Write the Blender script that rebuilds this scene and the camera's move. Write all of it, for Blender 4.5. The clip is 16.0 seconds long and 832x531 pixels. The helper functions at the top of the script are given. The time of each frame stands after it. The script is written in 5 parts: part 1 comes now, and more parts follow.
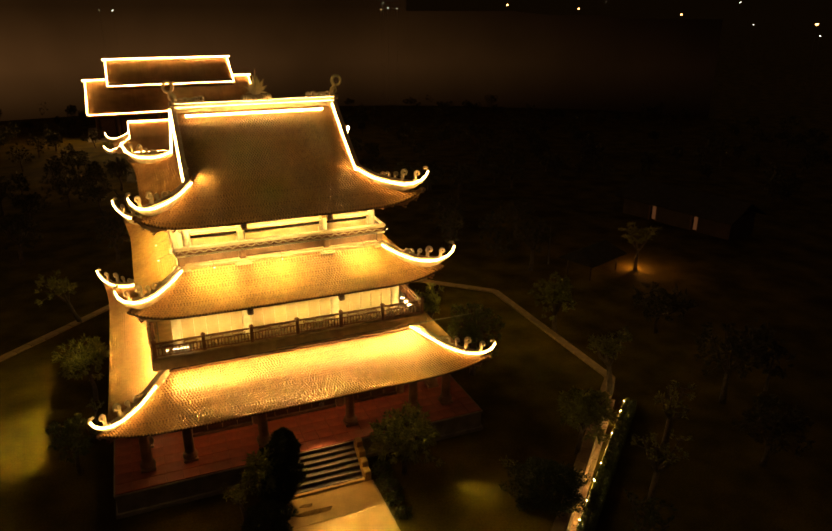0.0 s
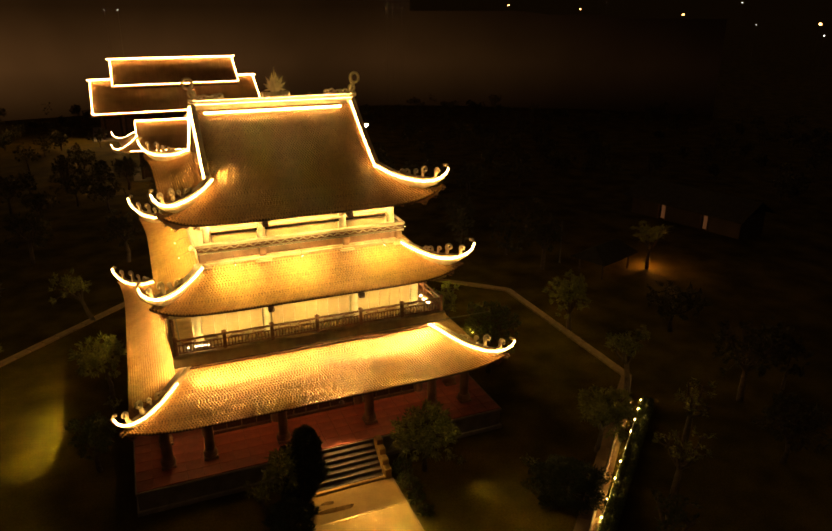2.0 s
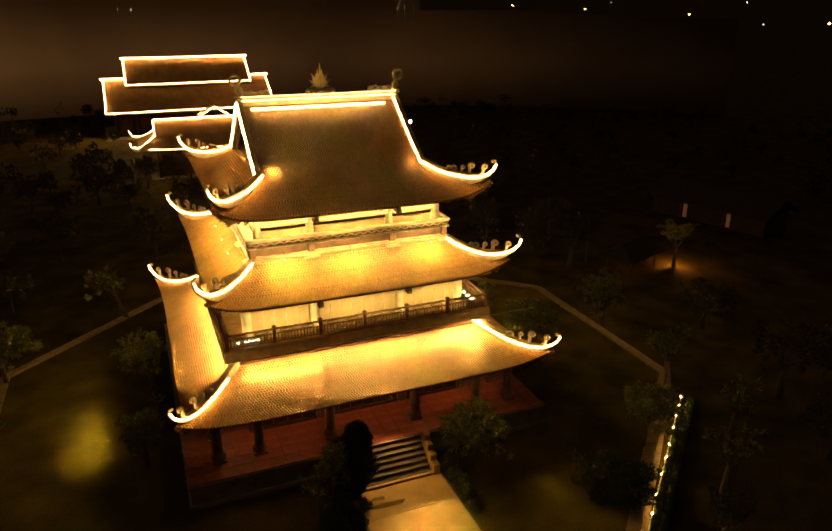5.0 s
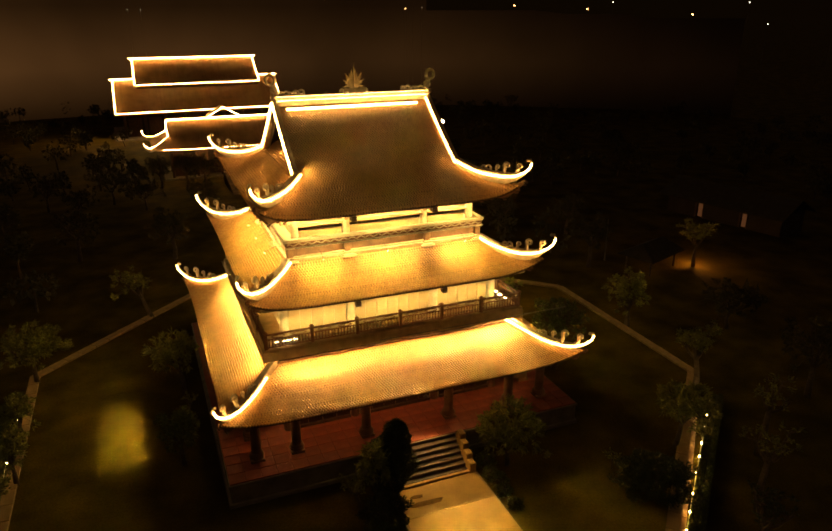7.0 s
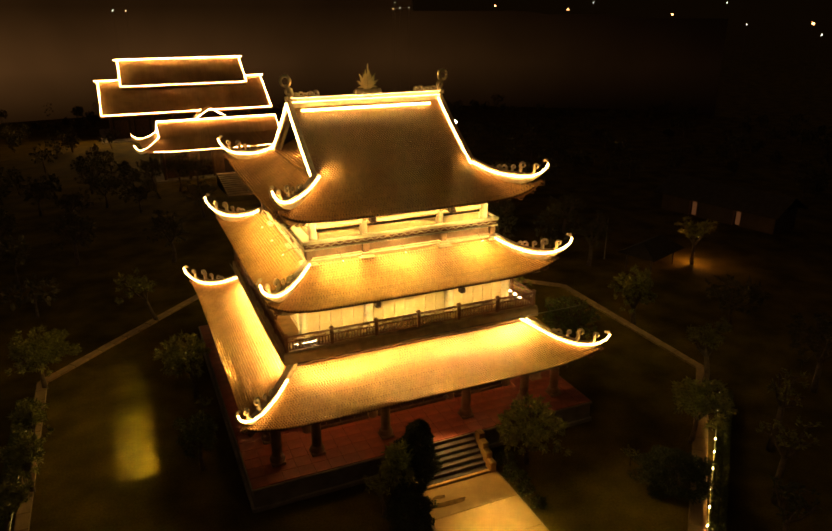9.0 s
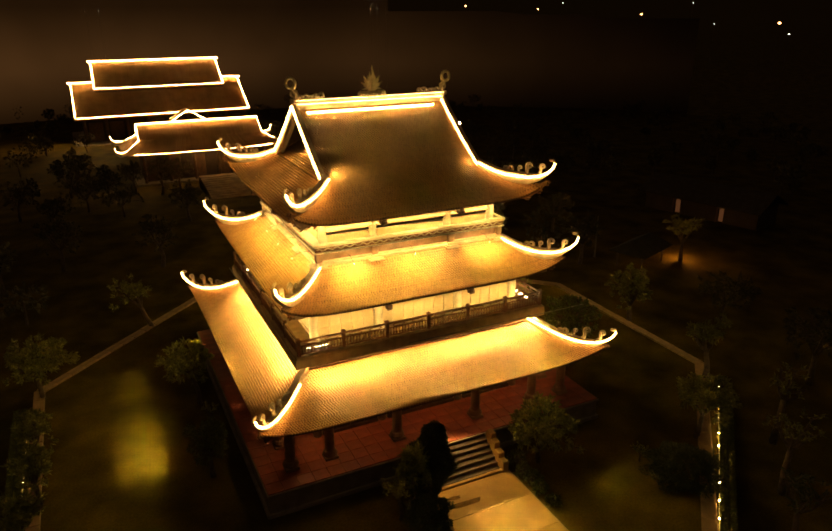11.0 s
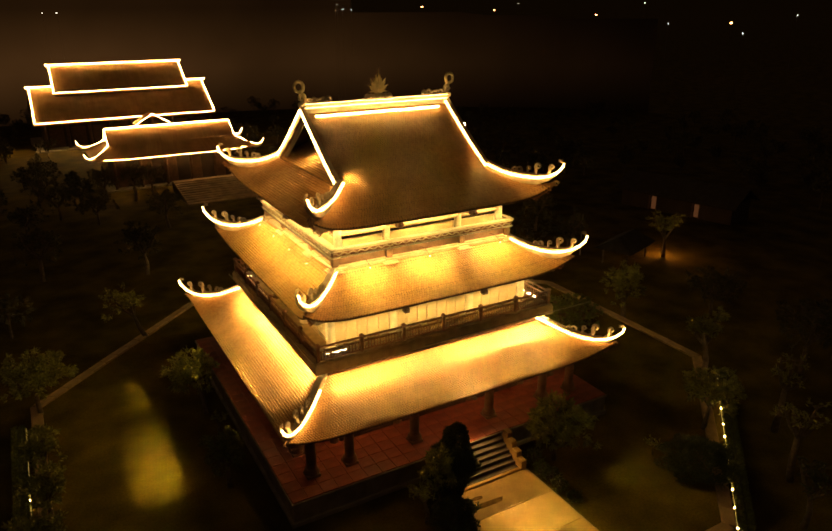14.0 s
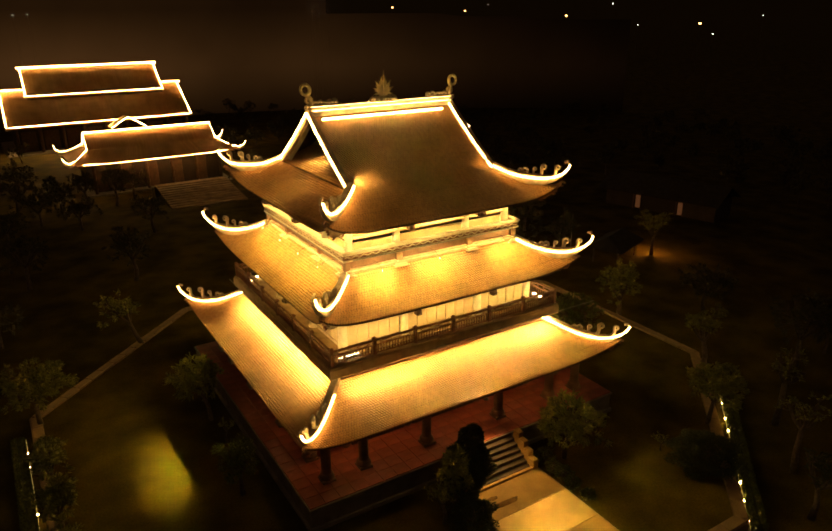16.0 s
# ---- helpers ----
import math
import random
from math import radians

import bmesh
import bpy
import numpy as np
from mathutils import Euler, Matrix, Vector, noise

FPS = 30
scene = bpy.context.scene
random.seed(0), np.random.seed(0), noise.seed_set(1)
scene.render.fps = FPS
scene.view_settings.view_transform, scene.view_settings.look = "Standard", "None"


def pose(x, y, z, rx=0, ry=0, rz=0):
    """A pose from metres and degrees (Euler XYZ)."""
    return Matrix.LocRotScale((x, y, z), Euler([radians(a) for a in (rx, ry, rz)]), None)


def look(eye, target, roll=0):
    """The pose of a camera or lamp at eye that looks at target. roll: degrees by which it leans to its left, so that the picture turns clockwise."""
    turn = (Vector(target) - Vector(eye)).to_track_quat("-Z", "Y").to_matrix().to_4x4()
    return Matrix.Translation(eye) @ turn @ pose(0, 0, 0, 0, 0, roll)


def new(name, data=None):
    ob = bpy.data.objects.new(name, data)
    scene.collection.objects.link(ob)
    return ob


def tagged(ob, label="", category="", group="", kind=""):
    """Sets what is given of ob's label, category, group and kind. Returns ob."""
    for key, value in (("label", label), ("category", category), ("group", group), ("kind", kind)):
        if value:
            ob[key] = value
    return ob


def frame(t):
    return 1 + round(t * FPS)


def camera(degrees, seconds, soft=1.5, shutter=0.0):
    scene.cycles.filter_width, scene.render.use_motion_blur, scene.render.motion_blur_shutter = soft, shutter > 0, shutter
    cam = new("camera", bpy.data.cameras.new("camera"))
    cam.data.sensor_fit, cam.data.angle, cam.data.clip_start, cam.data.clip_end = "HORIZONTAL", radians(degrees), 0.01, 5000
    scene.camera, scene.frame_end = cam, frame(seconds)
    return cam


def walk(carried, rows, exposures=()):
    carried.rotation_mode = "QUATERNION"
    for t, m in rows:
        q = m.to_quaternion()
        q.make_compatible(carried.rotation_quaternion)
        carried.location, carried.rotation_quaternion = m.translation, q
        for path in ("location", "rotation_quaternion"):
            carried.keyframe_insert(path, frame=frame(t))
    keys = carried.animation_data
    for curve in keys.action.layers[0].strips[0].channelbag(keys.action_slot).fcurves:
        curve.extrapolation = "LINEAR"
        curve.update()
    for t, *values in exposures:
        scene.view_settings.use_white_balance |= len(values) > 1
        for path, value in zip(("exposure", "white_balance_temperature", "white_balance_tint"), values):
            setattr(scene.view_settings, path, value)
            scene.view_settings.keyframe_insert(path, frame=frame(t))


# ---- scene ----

# ---------------------------------------------------------------- camera
cam = camera(62.27, 16.0, soft=1.7)
ROWS = [
    (0.0, -6.869, -40.956, 23.56, 69.439, 0.004, -22.303),
    (0.5, -7.05, -40.871, 23.497, 69.447, 0.015, -22.314),
    (1.0, -7.282, -40.766, 23.449, 69.453, 0.01, -22.317),
    (1.5, -7.541, -40.661, 23.42, 69.462, 0.01, -22.284),
    (2.0, -7.846, -40.53, 23.377, 69.468, 0.009, -22.26),
    (2.5, -8.182, -40.425, 23.329, 69.484, 0.018, -22.229),
    (3.0, -8.54, -40.307, 23.276, 69.488, 0.038, -22.197),
    (3.5, -8.925, -40.171, 23.256, 69.481, 0.027, -22.186),
    (4.0, -9.325, -40.024, 23.227, 69.479, 0.017, -22.153),
    (6.5, -11.476, -39.322, 23.179, 69.489, 0.074, -21.984),
    (7.0, -11.943, -39.168, 23.19, 69.49, 0.082, -22.001),
    (7.5, -12.42, -39.004, 23.203, 69.494, 0.076, -22.03),
    (8.0, -12.831, -38.844, 23.217, 69.5, 0.106, -22.362),
    (8.5, -13.266, -38.64, 23.196, 69.522, 0.092, -22.959),
    (9.0, -13.702, -38.435, 23.206, 69.52, 0.105, -23.553),
    (11.5, -15.869, -37.383, 23.321, 69.528, 0.184, -26.511),
    (12.0, -16.3, -37.156, 23.346, 69.542, 0.215, -27.116),
    (12.5, -16.731, -36.927, 23.351, 69.555, 0.229, -27.723),
    (13.0, -17.117, -36.702, 23.364, 69.554, 0.246, -28.272),
    (13.5, -17.528, -36.471, 23.375, 69.558, 0.255, -28.851),
    (14.0, -17.962, -36.24, 23.385, 69.565, 0.283, -29.455),
    (14.5, -18.376, -36.01, 23.399, 69.586, 0.293, -30.042),
    (15.0, -18.796, -35.761, 23.416, 69.595, 0.31, -30.624),
    (15.5, -19.21, -35.49, 23.441, 69.601, 0.337, -31.229),
    (16.0, -19.64, -35.225, 23.472, 69.615, 0.336, -31.838),
]
walk(cam, [(t, pose(x, y, z, rx, ry, rz)) for t, x, y, z, rx, ry, rz in ROWS], [(0.0, 0.28), (16.0, 0.28)])

# ---------------------------------------------------------------- night sky and lamps
world = bpy.data.worlds.new("night_sky")
scene.world = world
world.use_nodes = True
wn = world.node_tree.nodes
wn["Background"].inputs[0].default_value = (1.0, 0.58, 0.26, 1)
# a dim warm haze over the lit temple grounds, darker towards the open country
wl = world.node_tree.links
sky_way, sky_dot, sky_map = wn.new("ShaderNodeTexCoord"), wn.new("ShaderNodeVectorMath"), wn.new("ShaderNodeMapRange")
sky_dot.operation = "DOT_PRODUCT"
sky_dot.inputs[1].default_value = (-0.35, 0.93, 0.1)
sky_map.inputs["From Min"].default_value, sky_map.inputs["From Max"].default_value = 0.3, 1.0
sky_map.inputs["To Min"].default_value, sky_map.inputs["To Max"].default_value = 0.017, 0.080
wl.new(sky_way.outputs["Generated"], sky_dot.inputs[0])
wl.new(sky_dot.outputs["Value"], sky_map.inputs["Value"])
wl.new(sky_map.outputs["Result"], wn["Background"].inputs[1])

WARM = (1.0, 0.64, 0.18)


def lamp(name, kind, at, target, watts, size=(0.2, 0.2), spread=180.0, colour=WARM, label="", soft=0.1, cone=70.0):
    """One real lamp of the place."""
    data = bpy.data.lights.new(name, kind)
    data.energy, data.color = watts, colour
    if kind == "AREA":
        data.shape, data.size, data.size_y, data.spread = "RECTANGLE", size[0], size[1], radians(spread)
    elif kind == "SPOT":
        data.spot_size, data.spot_blend, data.shadow_soft_size = radians(cone), 0.9, soft
    else:
        data.shadow_soft_size = soft
    ob = new(name, data)
    ob.matrix_basis = look(at, target)
    return ob


def ring(k):
    return Matrix.Rotation(k * math.pi / 2, 4, "Z")


def turned(k, p):
    return tuple(ring(k) @ Vector(p))


# ---------------------------------------------------------------- materials
def material(name, colour, rough=0.7, metal=0.0, vary=0.25, scale=3.0, fine=40.0, bump=0.15, island=False, per_object=False,
             dark_patch=None, spec=0.5, spread=0.3):
    """A surface with large stains, fine grain and relief, at real size."""
    m = bpy.data.materials.new(name)
    m.use_nodes = True
    n, l = m.node_tree.nodes, m.node_tree.links
    b = n["Principled BSDF"]
    b.inputs["Roughness"].default_value, b.inputs["Metallic"].default_value = rough, metal
    b.inputs["Specular IOR Level"].default_value = spec
    co = n.new("ShaderNodeTexCoord")
    big, small = n.new("ShaderNodeTexNoise"), n.new("ShaderNodeTexNoise")
    big.inputs["Scale"].default_value, big.inputs["Detail"].default_value = scale, 5
    small.inputs["Scale"].default_value, small.inputs["Detail"].default_value = fine, 3
    l.new(co.outputs["Object"], big.inputs["Vector"])
    l.new(co.outputs["Object"], small.inputs["Vector"])
    ramp = n.new("ShaderNodeValToRGB")
    dark = dark_patch or tuple(c * (1 - vary) for c in colour)
    light = tuple(min(1, c * (1 + vary * 0.6)) for c in colour)
    ramp.color_ramp.elements[0].position, ramp.color_ramp.elements[1].position = 0.32, 0.68
    ramp.color_ramp.elements[0].color, ramp.color_ramp.elements[1].color = (*dark, 1), (*light, 1)
    l.new(big.outputs["Fac"], ramp.inputs["Fac"])
    mix = n.new("ShaderNodeMix")
    mix.data_type, mix.blend_type = "RGBA", "MULTIPLY"
    mix.inputs[0].default_value = 0.6
    grain = n.new("ShaderNodeMapRange")
    grain.inputs["From Min"].default_value, grain.inputs["From Max"].default_value = 0.3, 0.7
    grain.inputs["To Min"].default_value, grain.inputs["To Max"].default_value = 1 - vary, 1.0
    l.new(small.outputs["Fac"], grain.inputs["Value"])
    l.new(ramp.outputs["Color"], mix.inputs[6])
    l.new(grain.outputs["Result"], mix.inputs[7])
    last = mix.outputs[2]
    if island or per_object:
        src = n.new("ShaderNodeNewGeometry") if island else n.new("ShaderNodeObjectInfo")
        hue = n.new("ShaderNodeHueSaturation")
        val = n.new("ShaderNodeMapRange")
        val.inputs["To Min"].default_value, val.inputs["To Max"].default_value = 1 - spread, 1 + spread
        l.new(src.outputs["Random Per Island" if island else "Random"], val.inputs["Value"])
        l.new(val.outputs["Result"], hue.inputs["Value"])
        l.new(last, hue.inputs["Color"])
        last = hue.outputs["Color"]
    l.new(last, b.inputs["Base Color"])
    bp = n.new("ShaderNodeBump")
    bp.inputs["Strength"].default_value, bp.inputs["Distance"].default_value = bump, 0.02
    l.new(small.outputs["Fac"], bp.inputs["Height"])
    l.new(bp.outputs["Normal"], b.inputs["Normal"])
    return m


def glow(name, colour, strength):
    m = bpy.data.materials.new(name)
    m.use_nodes = True
    b = m.node_tree.nodes["Principled BSDF"]
    b.inputs["Base Color"].default_value = (0.8, 0.7, 0.5, 1)
    b.inputs["Emission Color"].default_value = (*colour, 1)
    b.inputs["Emission Strength"].default_value = strength
    return m


TILE = material("terracotta_tile", (0.42, 0.235, 0.088), 0.6, vary=0.2, scale=0.5, fine=25, island=True, bump=0.05, spread=0.13, spec=0.2)
DECK = material("roof_boarding", (0.10, 0.05, 0.025), 0.8, vary=0.3, scale=2)
RIDGE = material("ridge_mortar", (0.66, 0.53, 0.35), 0.7, vary=0.3, scale=2.5, fine=30)
PLASTER = material("cream_plaster", (0.70, 0.60, 0.42), 0.75, vary=0.18, scale=1.6, fine=45)
BOARD = material("painted_board", (0.52, 0.39, 0.20), 0.6, vary=0.2, scale=1.2, fine=30, per_object=True, spread=0.12)
TRIM = material("ochre_trim", (0.46, 0.34, 0.19), 0.65, vary=0.25, scale=2.0, fine=40)
DARKWOOD = material("dark_wood", (0.13, 0.065, 0.032), 0.5, vary=0.35, scale=2.0, fine=30)
RAILWOOD = material("brown_rail_wood", (0.25, 0.115, 0.05), 0.5, vary=0.3, scale=2.0, fine=30)
COLUMN = material("column_stone", (0.30, 0.17, 0.09), 0.6, vary=0.3, scale=1.5, fine=30)
STEPSTONE = material("dark_step_stone", (0.065, 0.036, 0.02), 0.7, vary=0.3, scale=1.5, fine=30)
REDFLOOR = material("red_floor_tile", (0.36, 0.085, 0.04), 0.5, vary=0.25, scale=1.0, fine=20, per_object=True, spread=0.06)
STONE = material("grey_stone", (0.32, 0.27, 0.21), 0.8, vary=0.3, scale=1.5, fine=30)
PAVING = material("walkway_concrete", (0.44, 0.25, 0.062), 0.8, vary=0.28, scale=0.7, fine=15, bump=0.2, per_object=False)
DARKPAVE = material("dark_concrete", (0.19, 0.10, 0.028), 0.95, vary=0.35, scale=2.5, fine=18, spec=0.05)
KERB = material("kerb_concrete", (0.40, 0.25, 0.12), 0.85, vary=0.35, scale=0.8, fine=18)
GRASS = material("lawn", (0.095, 0.066, 0.005), 0.95, vary=0.6, scale=0.35, fine=9, bump=0.6, dark_patch=(0.045, 0.032, 0.005), spec=0.05)
LEAF = material("broad_leaf", (0.28, 0.27, 0.035), 0.5, vary=0.45, scale=2, fine=12, island=True, bump=0.05)
DARKLEAF = material("dark_conifer_leaf", (0.06, 0.066, 0.018), 0.7, vary=0.4, scale=3, fine=14, island=True)
HEDGELEAF = material("hedge_leaf", (0.12, 0.13, 0.012), 0.6, vary=0.4, scale=3, fine=14, island=True)
WOODLEAF = material("woodland_leaf", (0.10, 0.085, 0.03), 0.8, vary=0.4, scale=0.3, fine=3, island=True)
BARK = material("bark", (0.16, 0.11, 0.07), 0.9, vary=0.4, scale=4, fine=30, bump=0.5)
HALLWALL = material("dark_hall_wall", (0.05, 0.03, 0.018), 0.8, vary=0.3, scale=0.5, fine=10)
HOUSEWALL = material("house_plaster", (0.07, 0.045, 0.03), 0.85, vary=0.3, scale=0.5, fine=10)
THATCH = material("old_thatch", (0.035, 0.026, 0.018), 0.95, vary=0.4, scale=1.5, fine=20, bump=0.4)
METAL = material("grey_metal", (0.25, 0.23, 0.2), 0.4, metal=0.8, vary=0.2, scale=6)
LED = glow("led_rope", (1.0, 0.56, 0.15), 22.0)
TUBE = glow("ridge_tube_light", (1.0, 0.58, 0.15), 38.0)
LEDRIDGE = glow("led_rope_ridge", (1.0, 0.58, 0.17), 18.0)
LEDFAR = glow("led_rope_far", (1.0, 0.54, 0.15), 95.0)
LENS = glow("floodlight_lens", (1.0, 0.70, 0.30), 26.0)
BULB = glow("small_bulb", (1.0, 0.66, 0.2), 170.0)
STRING = glow("string_light_cable", (1.0, 0.66, 0.14), 0.5)
STREET = glow("street_lamp_bulb", (1.0, 0.42, 0.12), 9.0)
STREETWHITE = glow("white_lamp_bulb", (0.9, 0.8, 0.6), 5.0)
WINDOWGLOW = glow("lit_window", (1.0, 0.36, 0.12), 0.06)
WINDOWGLOW.node_tree.nodes["Principled BSDF"].inputs["Base Color"].default_value = (0.02, 0.01, 0.005, 1)
WINDOWGLOW.node_tree.nodes["Principled BSDF"].inputs["Specular IOR Level"].default_value = 0.0


# ---------------------------------------------------------------- building kit
class Geo:
    """Gathers the faces of one mesh."""

    def __init__(self):
        self.v, self.f = [], []

    def add(self, verts, faces, m=None):
        b = len(self.v)
        self.v += [tuple(m @ Vector(p)) if m else tuple(p) for p in verts]
        self.f += [tuple(b + i for i in f) for f in faces]
        return self

    def box(self, x0, x1, y0, y1, z0, z1, c=0.0, m=None):
        """A box with chamfered edges."""
        c = min(c, 0.45 * min(x1 - x0, y1 - y0, z1 - z0))
        if c <= 0:
            vs = [(x, y, z) for z in (z0, z1) for y in (y0, y1) for x in (x0, x1)]
            return self.add(vs, [(0, 2, 3, 1), (4, 5, 7, 6), (0, 1, 5, 4), (2, 6, 7, 3), (0, 4, 6, 2), (1, 3, 7, 5)], m)
        lo, hi = (x0, y0, z0), (x1, y1, z1)
        vs, idx = [], {}
        for a in range(3):
            for corner in range(8):
                p = []
                for k in range(3):
                    up = corner >> k & 1
                    edge = hi[k] if up else lo[k]
                    p.append(edge if k == a else edge + (-c if up else c))
                idx[a, corner] = len(vs)
                vs.append(p)
        fs = []
        for a in range(3):
            o1, o2 = [k for k in range(3) if k != a]
            for up in (0, 1):
                q = [idx[a, up << a | i << o1 | j << o2] for i, j in ((0, 0), (1, 0), (1, 1), (0, 1))]
                fs.append(q if (up == 1) != (a == 1) else q[::-1])
        for a in range(3):
            o1, o2 = [k for k in range(3) if k != a]
            for i in (0, 1):
                for j in (0, 1):
                    c0, c1 = i << o1 | j << o2, 1 << a | i << o1 | j << o2
                    q = [idx[o1, c0], idx[o1, c1], idx[o2, c1], idx[o2, c0]]
                    fs.append(q if ((i == j) != (a == 1)) else q[::-1])
        for corner in range(8):
            q = [idx[0, corner], idx[1, corner], idx[2, corner]]
            fs.append(q if bin(corner).count("1") % 2 else q[::-1])
        return self.add(vs, fs, m)

    def lathe(self, prof, n=16, m=None, cap=True):
        """A turned shape from rows of (radius, z)."""
        vs = [(r * math.cos(2 * math.pi * i / n), r * math.sin(2 * math.pi * i / n), z) for r, z in prof for i in range(n)]
        fs = [(j * n + i, j * n + (i + 1) % n, (j + 1) * n + (i + 1) % n, (j + 1) * n + i) for j in range(len(prof) - 1) for i in range(n)]
        if cap:
            fs += [tuple(range(n))[::-1], tuple((len(prof) - 1) * n + i for i in range(n))]
        return self.add(vs, fs, m)

    def tube(self, path, radius, n=8, m=None, flat=1.0):
        """A round rod along points; radius may be one number or one a point."""
        pts = [Vector(p) for p in path]
        rad = radius if hasattr(radius, "__len__") else [radius] * len(pts)
        vs, side = [], None
        for i, p in enumerate(pts):
            d = (pts[min(i + 1, len(pts) - 1)] - pts[max(i - 1, 0)]).normalized()
            if side is None:
                side = d.orthogonal().normalized()
            side = (side - d * side.dot(d)).normalized()
            up = d.cross(side)
            for k in range(n):
                a = 2 * math.pi * k / n
                vs.append(p + (side * math.cos(a) + up * math.sin(a) * flat) * rad[i])
        fs = [(j * n + k, j * n + (k + 1) % n, (j + 1) * n + (k + 1) % n, (j + 1) * n + k) for j in range(len(pts) - 1) for k in range(n)]
        fs += [tuple(range(n))[::-1], tuple((len(pts) - 1) * n + k for k in range(n))]
        return self.add(vs, fs, m)

    def sweep(self, path, sections, m=None):
        """A bar along a path; sections: for each point its (half width, below, above); upright, sideways square to the path."""
        pts = [Vector(p) for p in path]
        vs = []
        for i, p in enumerate(pts):
            d = pts[min(i + 1, len(pts) - 1)] - pts[max(i - 1, 0)]
            d.z = 0
            d = d.normalized() if d.length > 1e-4 else Vector((1, 0, 0))
            s = Vector((-d.y, d.x, 0))
            w, lo, hi = sections[i]
            c = min(0.35 * w, 0.04)
            for a, b in ((-w, -lo), (w, -lo), (w, hi - c), (w - c, hi), (-w + c, hi), (-w, hi - c)):
                vs.append(p + s * a + Vector((0, 0, b)))
        n = 6
        fs = [(j * n + k, j * n + (k + 1) % n, (j + 1) * n + (k + 1) % n, (j + 1) * n + k) for j in range(len(pts) - 1) for k in range(n)]
        fs += [tuple(range(n))[::-1], tuple((len(pts) - 1) * n + k for k in range(n))]
        return self.add(vs, fs, m)

    def prism(self, outline, depth, m=None):
        """A plate from an outline in x, z, with its thickness along y."""
        n = len(outline)
        vs = [(x, -depth / 2, z) for x, z in outline] + [(x, depth / 2, z) for x, z in outline]
        fs = [tuple(range(n)), tuple(range(2 * n - 1, n - 1, -1))] + [(i, n + i, n + (i + 1) % n, (i + 1) % n) for i in range(n)]
        return self.add(vs, fs, m)

    def mesh(self, name, mat, smooth=False):
        me = bpy.data.meshes.new(name)
        me.from_pydata(self.v, [], self.f)
        me.materials.append(mat)
        if smooth:
            me.polygons.foreach_set("use_smooth", [True] * len(me.polygons))
        me.update()
        return me


def put(name, me, parent=None, m=None, label="", category="", group="", kind=""):
    ob = new(name, me)
    ob.parent = parent
    if m is not None:
        ob.matrix_basis = m
    return tagged(ob, label, category, group, kind)


def part(name, geo, mat, parent, label="", m=None, smooth=False):
    return put(name, geo.mesh(name, mat, smooth), parent, m, label)


def thing(name, label, category, at=(0, 0, 0), rz=0, group=""):
    ob = new(name)
    ob.empty_display_size = 0.3
    ob.matrix_basis = pose(*at, 0, 0, rz)
    return tagged(ob, label, category, group)


# ---------------------------------------------------------------- ground
OCT = [(20.9, -7.9), (20.9, 8.4), (8.6, 20.0), (-8.3, 19.8), (-20.4, 8.1), (-20.4, -8.3), (-8.4, -20.4), (8.1, -20.4)]


def rim(d):
    """The octagon of the garden terrace, moved outwards by d metres."""
    return [(x + d * (1 if x > 0 else -1) * (1 if abs(x) > 15 else 0.42), y + d * (1 if y > 0 else -1) * (1 if abs(y) > 15 else 0.42)) for x, y in OCT]


def on_terrace(x, y):
    return all((b[0] - a[0]) * (y - a[1]) - (b[1] - a[1]) * (x - a[0]) > 0 for a, b in zip(rim(0.34), rim(0.34)[1:] + rim(0.34)[:1]))


def land(x, y):
    """Height of the land: the level garden terrace, the lower ground about it falling away, rising again far off to low hills."""
    r = math.hypot(x, y)
    if r < 26 and on_terrace(x, y):
        return 0.0
    z = min(-1.0, -0.055 * max(0, min(r, 175) - 28))
    if r > 350:
        z += 21 * min(1, (r - 350) / 1300)
    if r > 1750:
        z += 75 * min(1, (r - 1750) / 1200)
    if r > 30:
        z += 0.5 * noise.noise((x * 0.03, y * 0.03, 0)) * min(1, (r - 30) / 40)
    return z


def build_ground():
    radii = [0, 6, 12, 18, 24, 28, 32, 37, 43, 50, 58, 68, 80, 95, 112, 130, 150, 175, 210, 260, 330, 420, 520, 650, 800, 1000, 1300, 1700, 2300, 3200, 4600]
    n = 96
    g = Geo()
    g.v = [(0, 0, -1.0)] + [(r * math.cos(2 * math.pi * i / n), r * math.sin(2 * math.pi * i / n), min(-1.0, land(r * math.cos(2 * math.pi * i / n), r * math.sin(2 * math.pi * i / n))) if r < 60 else land(r * math.cos(2 * math.pi * i / n), r * math.sin(2 * math.pi * i / n))) for r in radii[1:] for i in range(n)]
    g.f = [(0, 1 + i, 1 + (i + 1) % n) for i in range(n)]
    for j in range(len(radii) - 2):
        a, b = 1 + j * n, 1 + (j + 1) * n
        g.f += [(a + i, b + i, b + (i + 1) % n, a + (i + 1) % n) for i in range(n)]
    put("ground", g.mesh("ground", GRASS, True), label="dark grassy ground of the garden and the land beyond", category="ground", kind="structure")


build_ground()


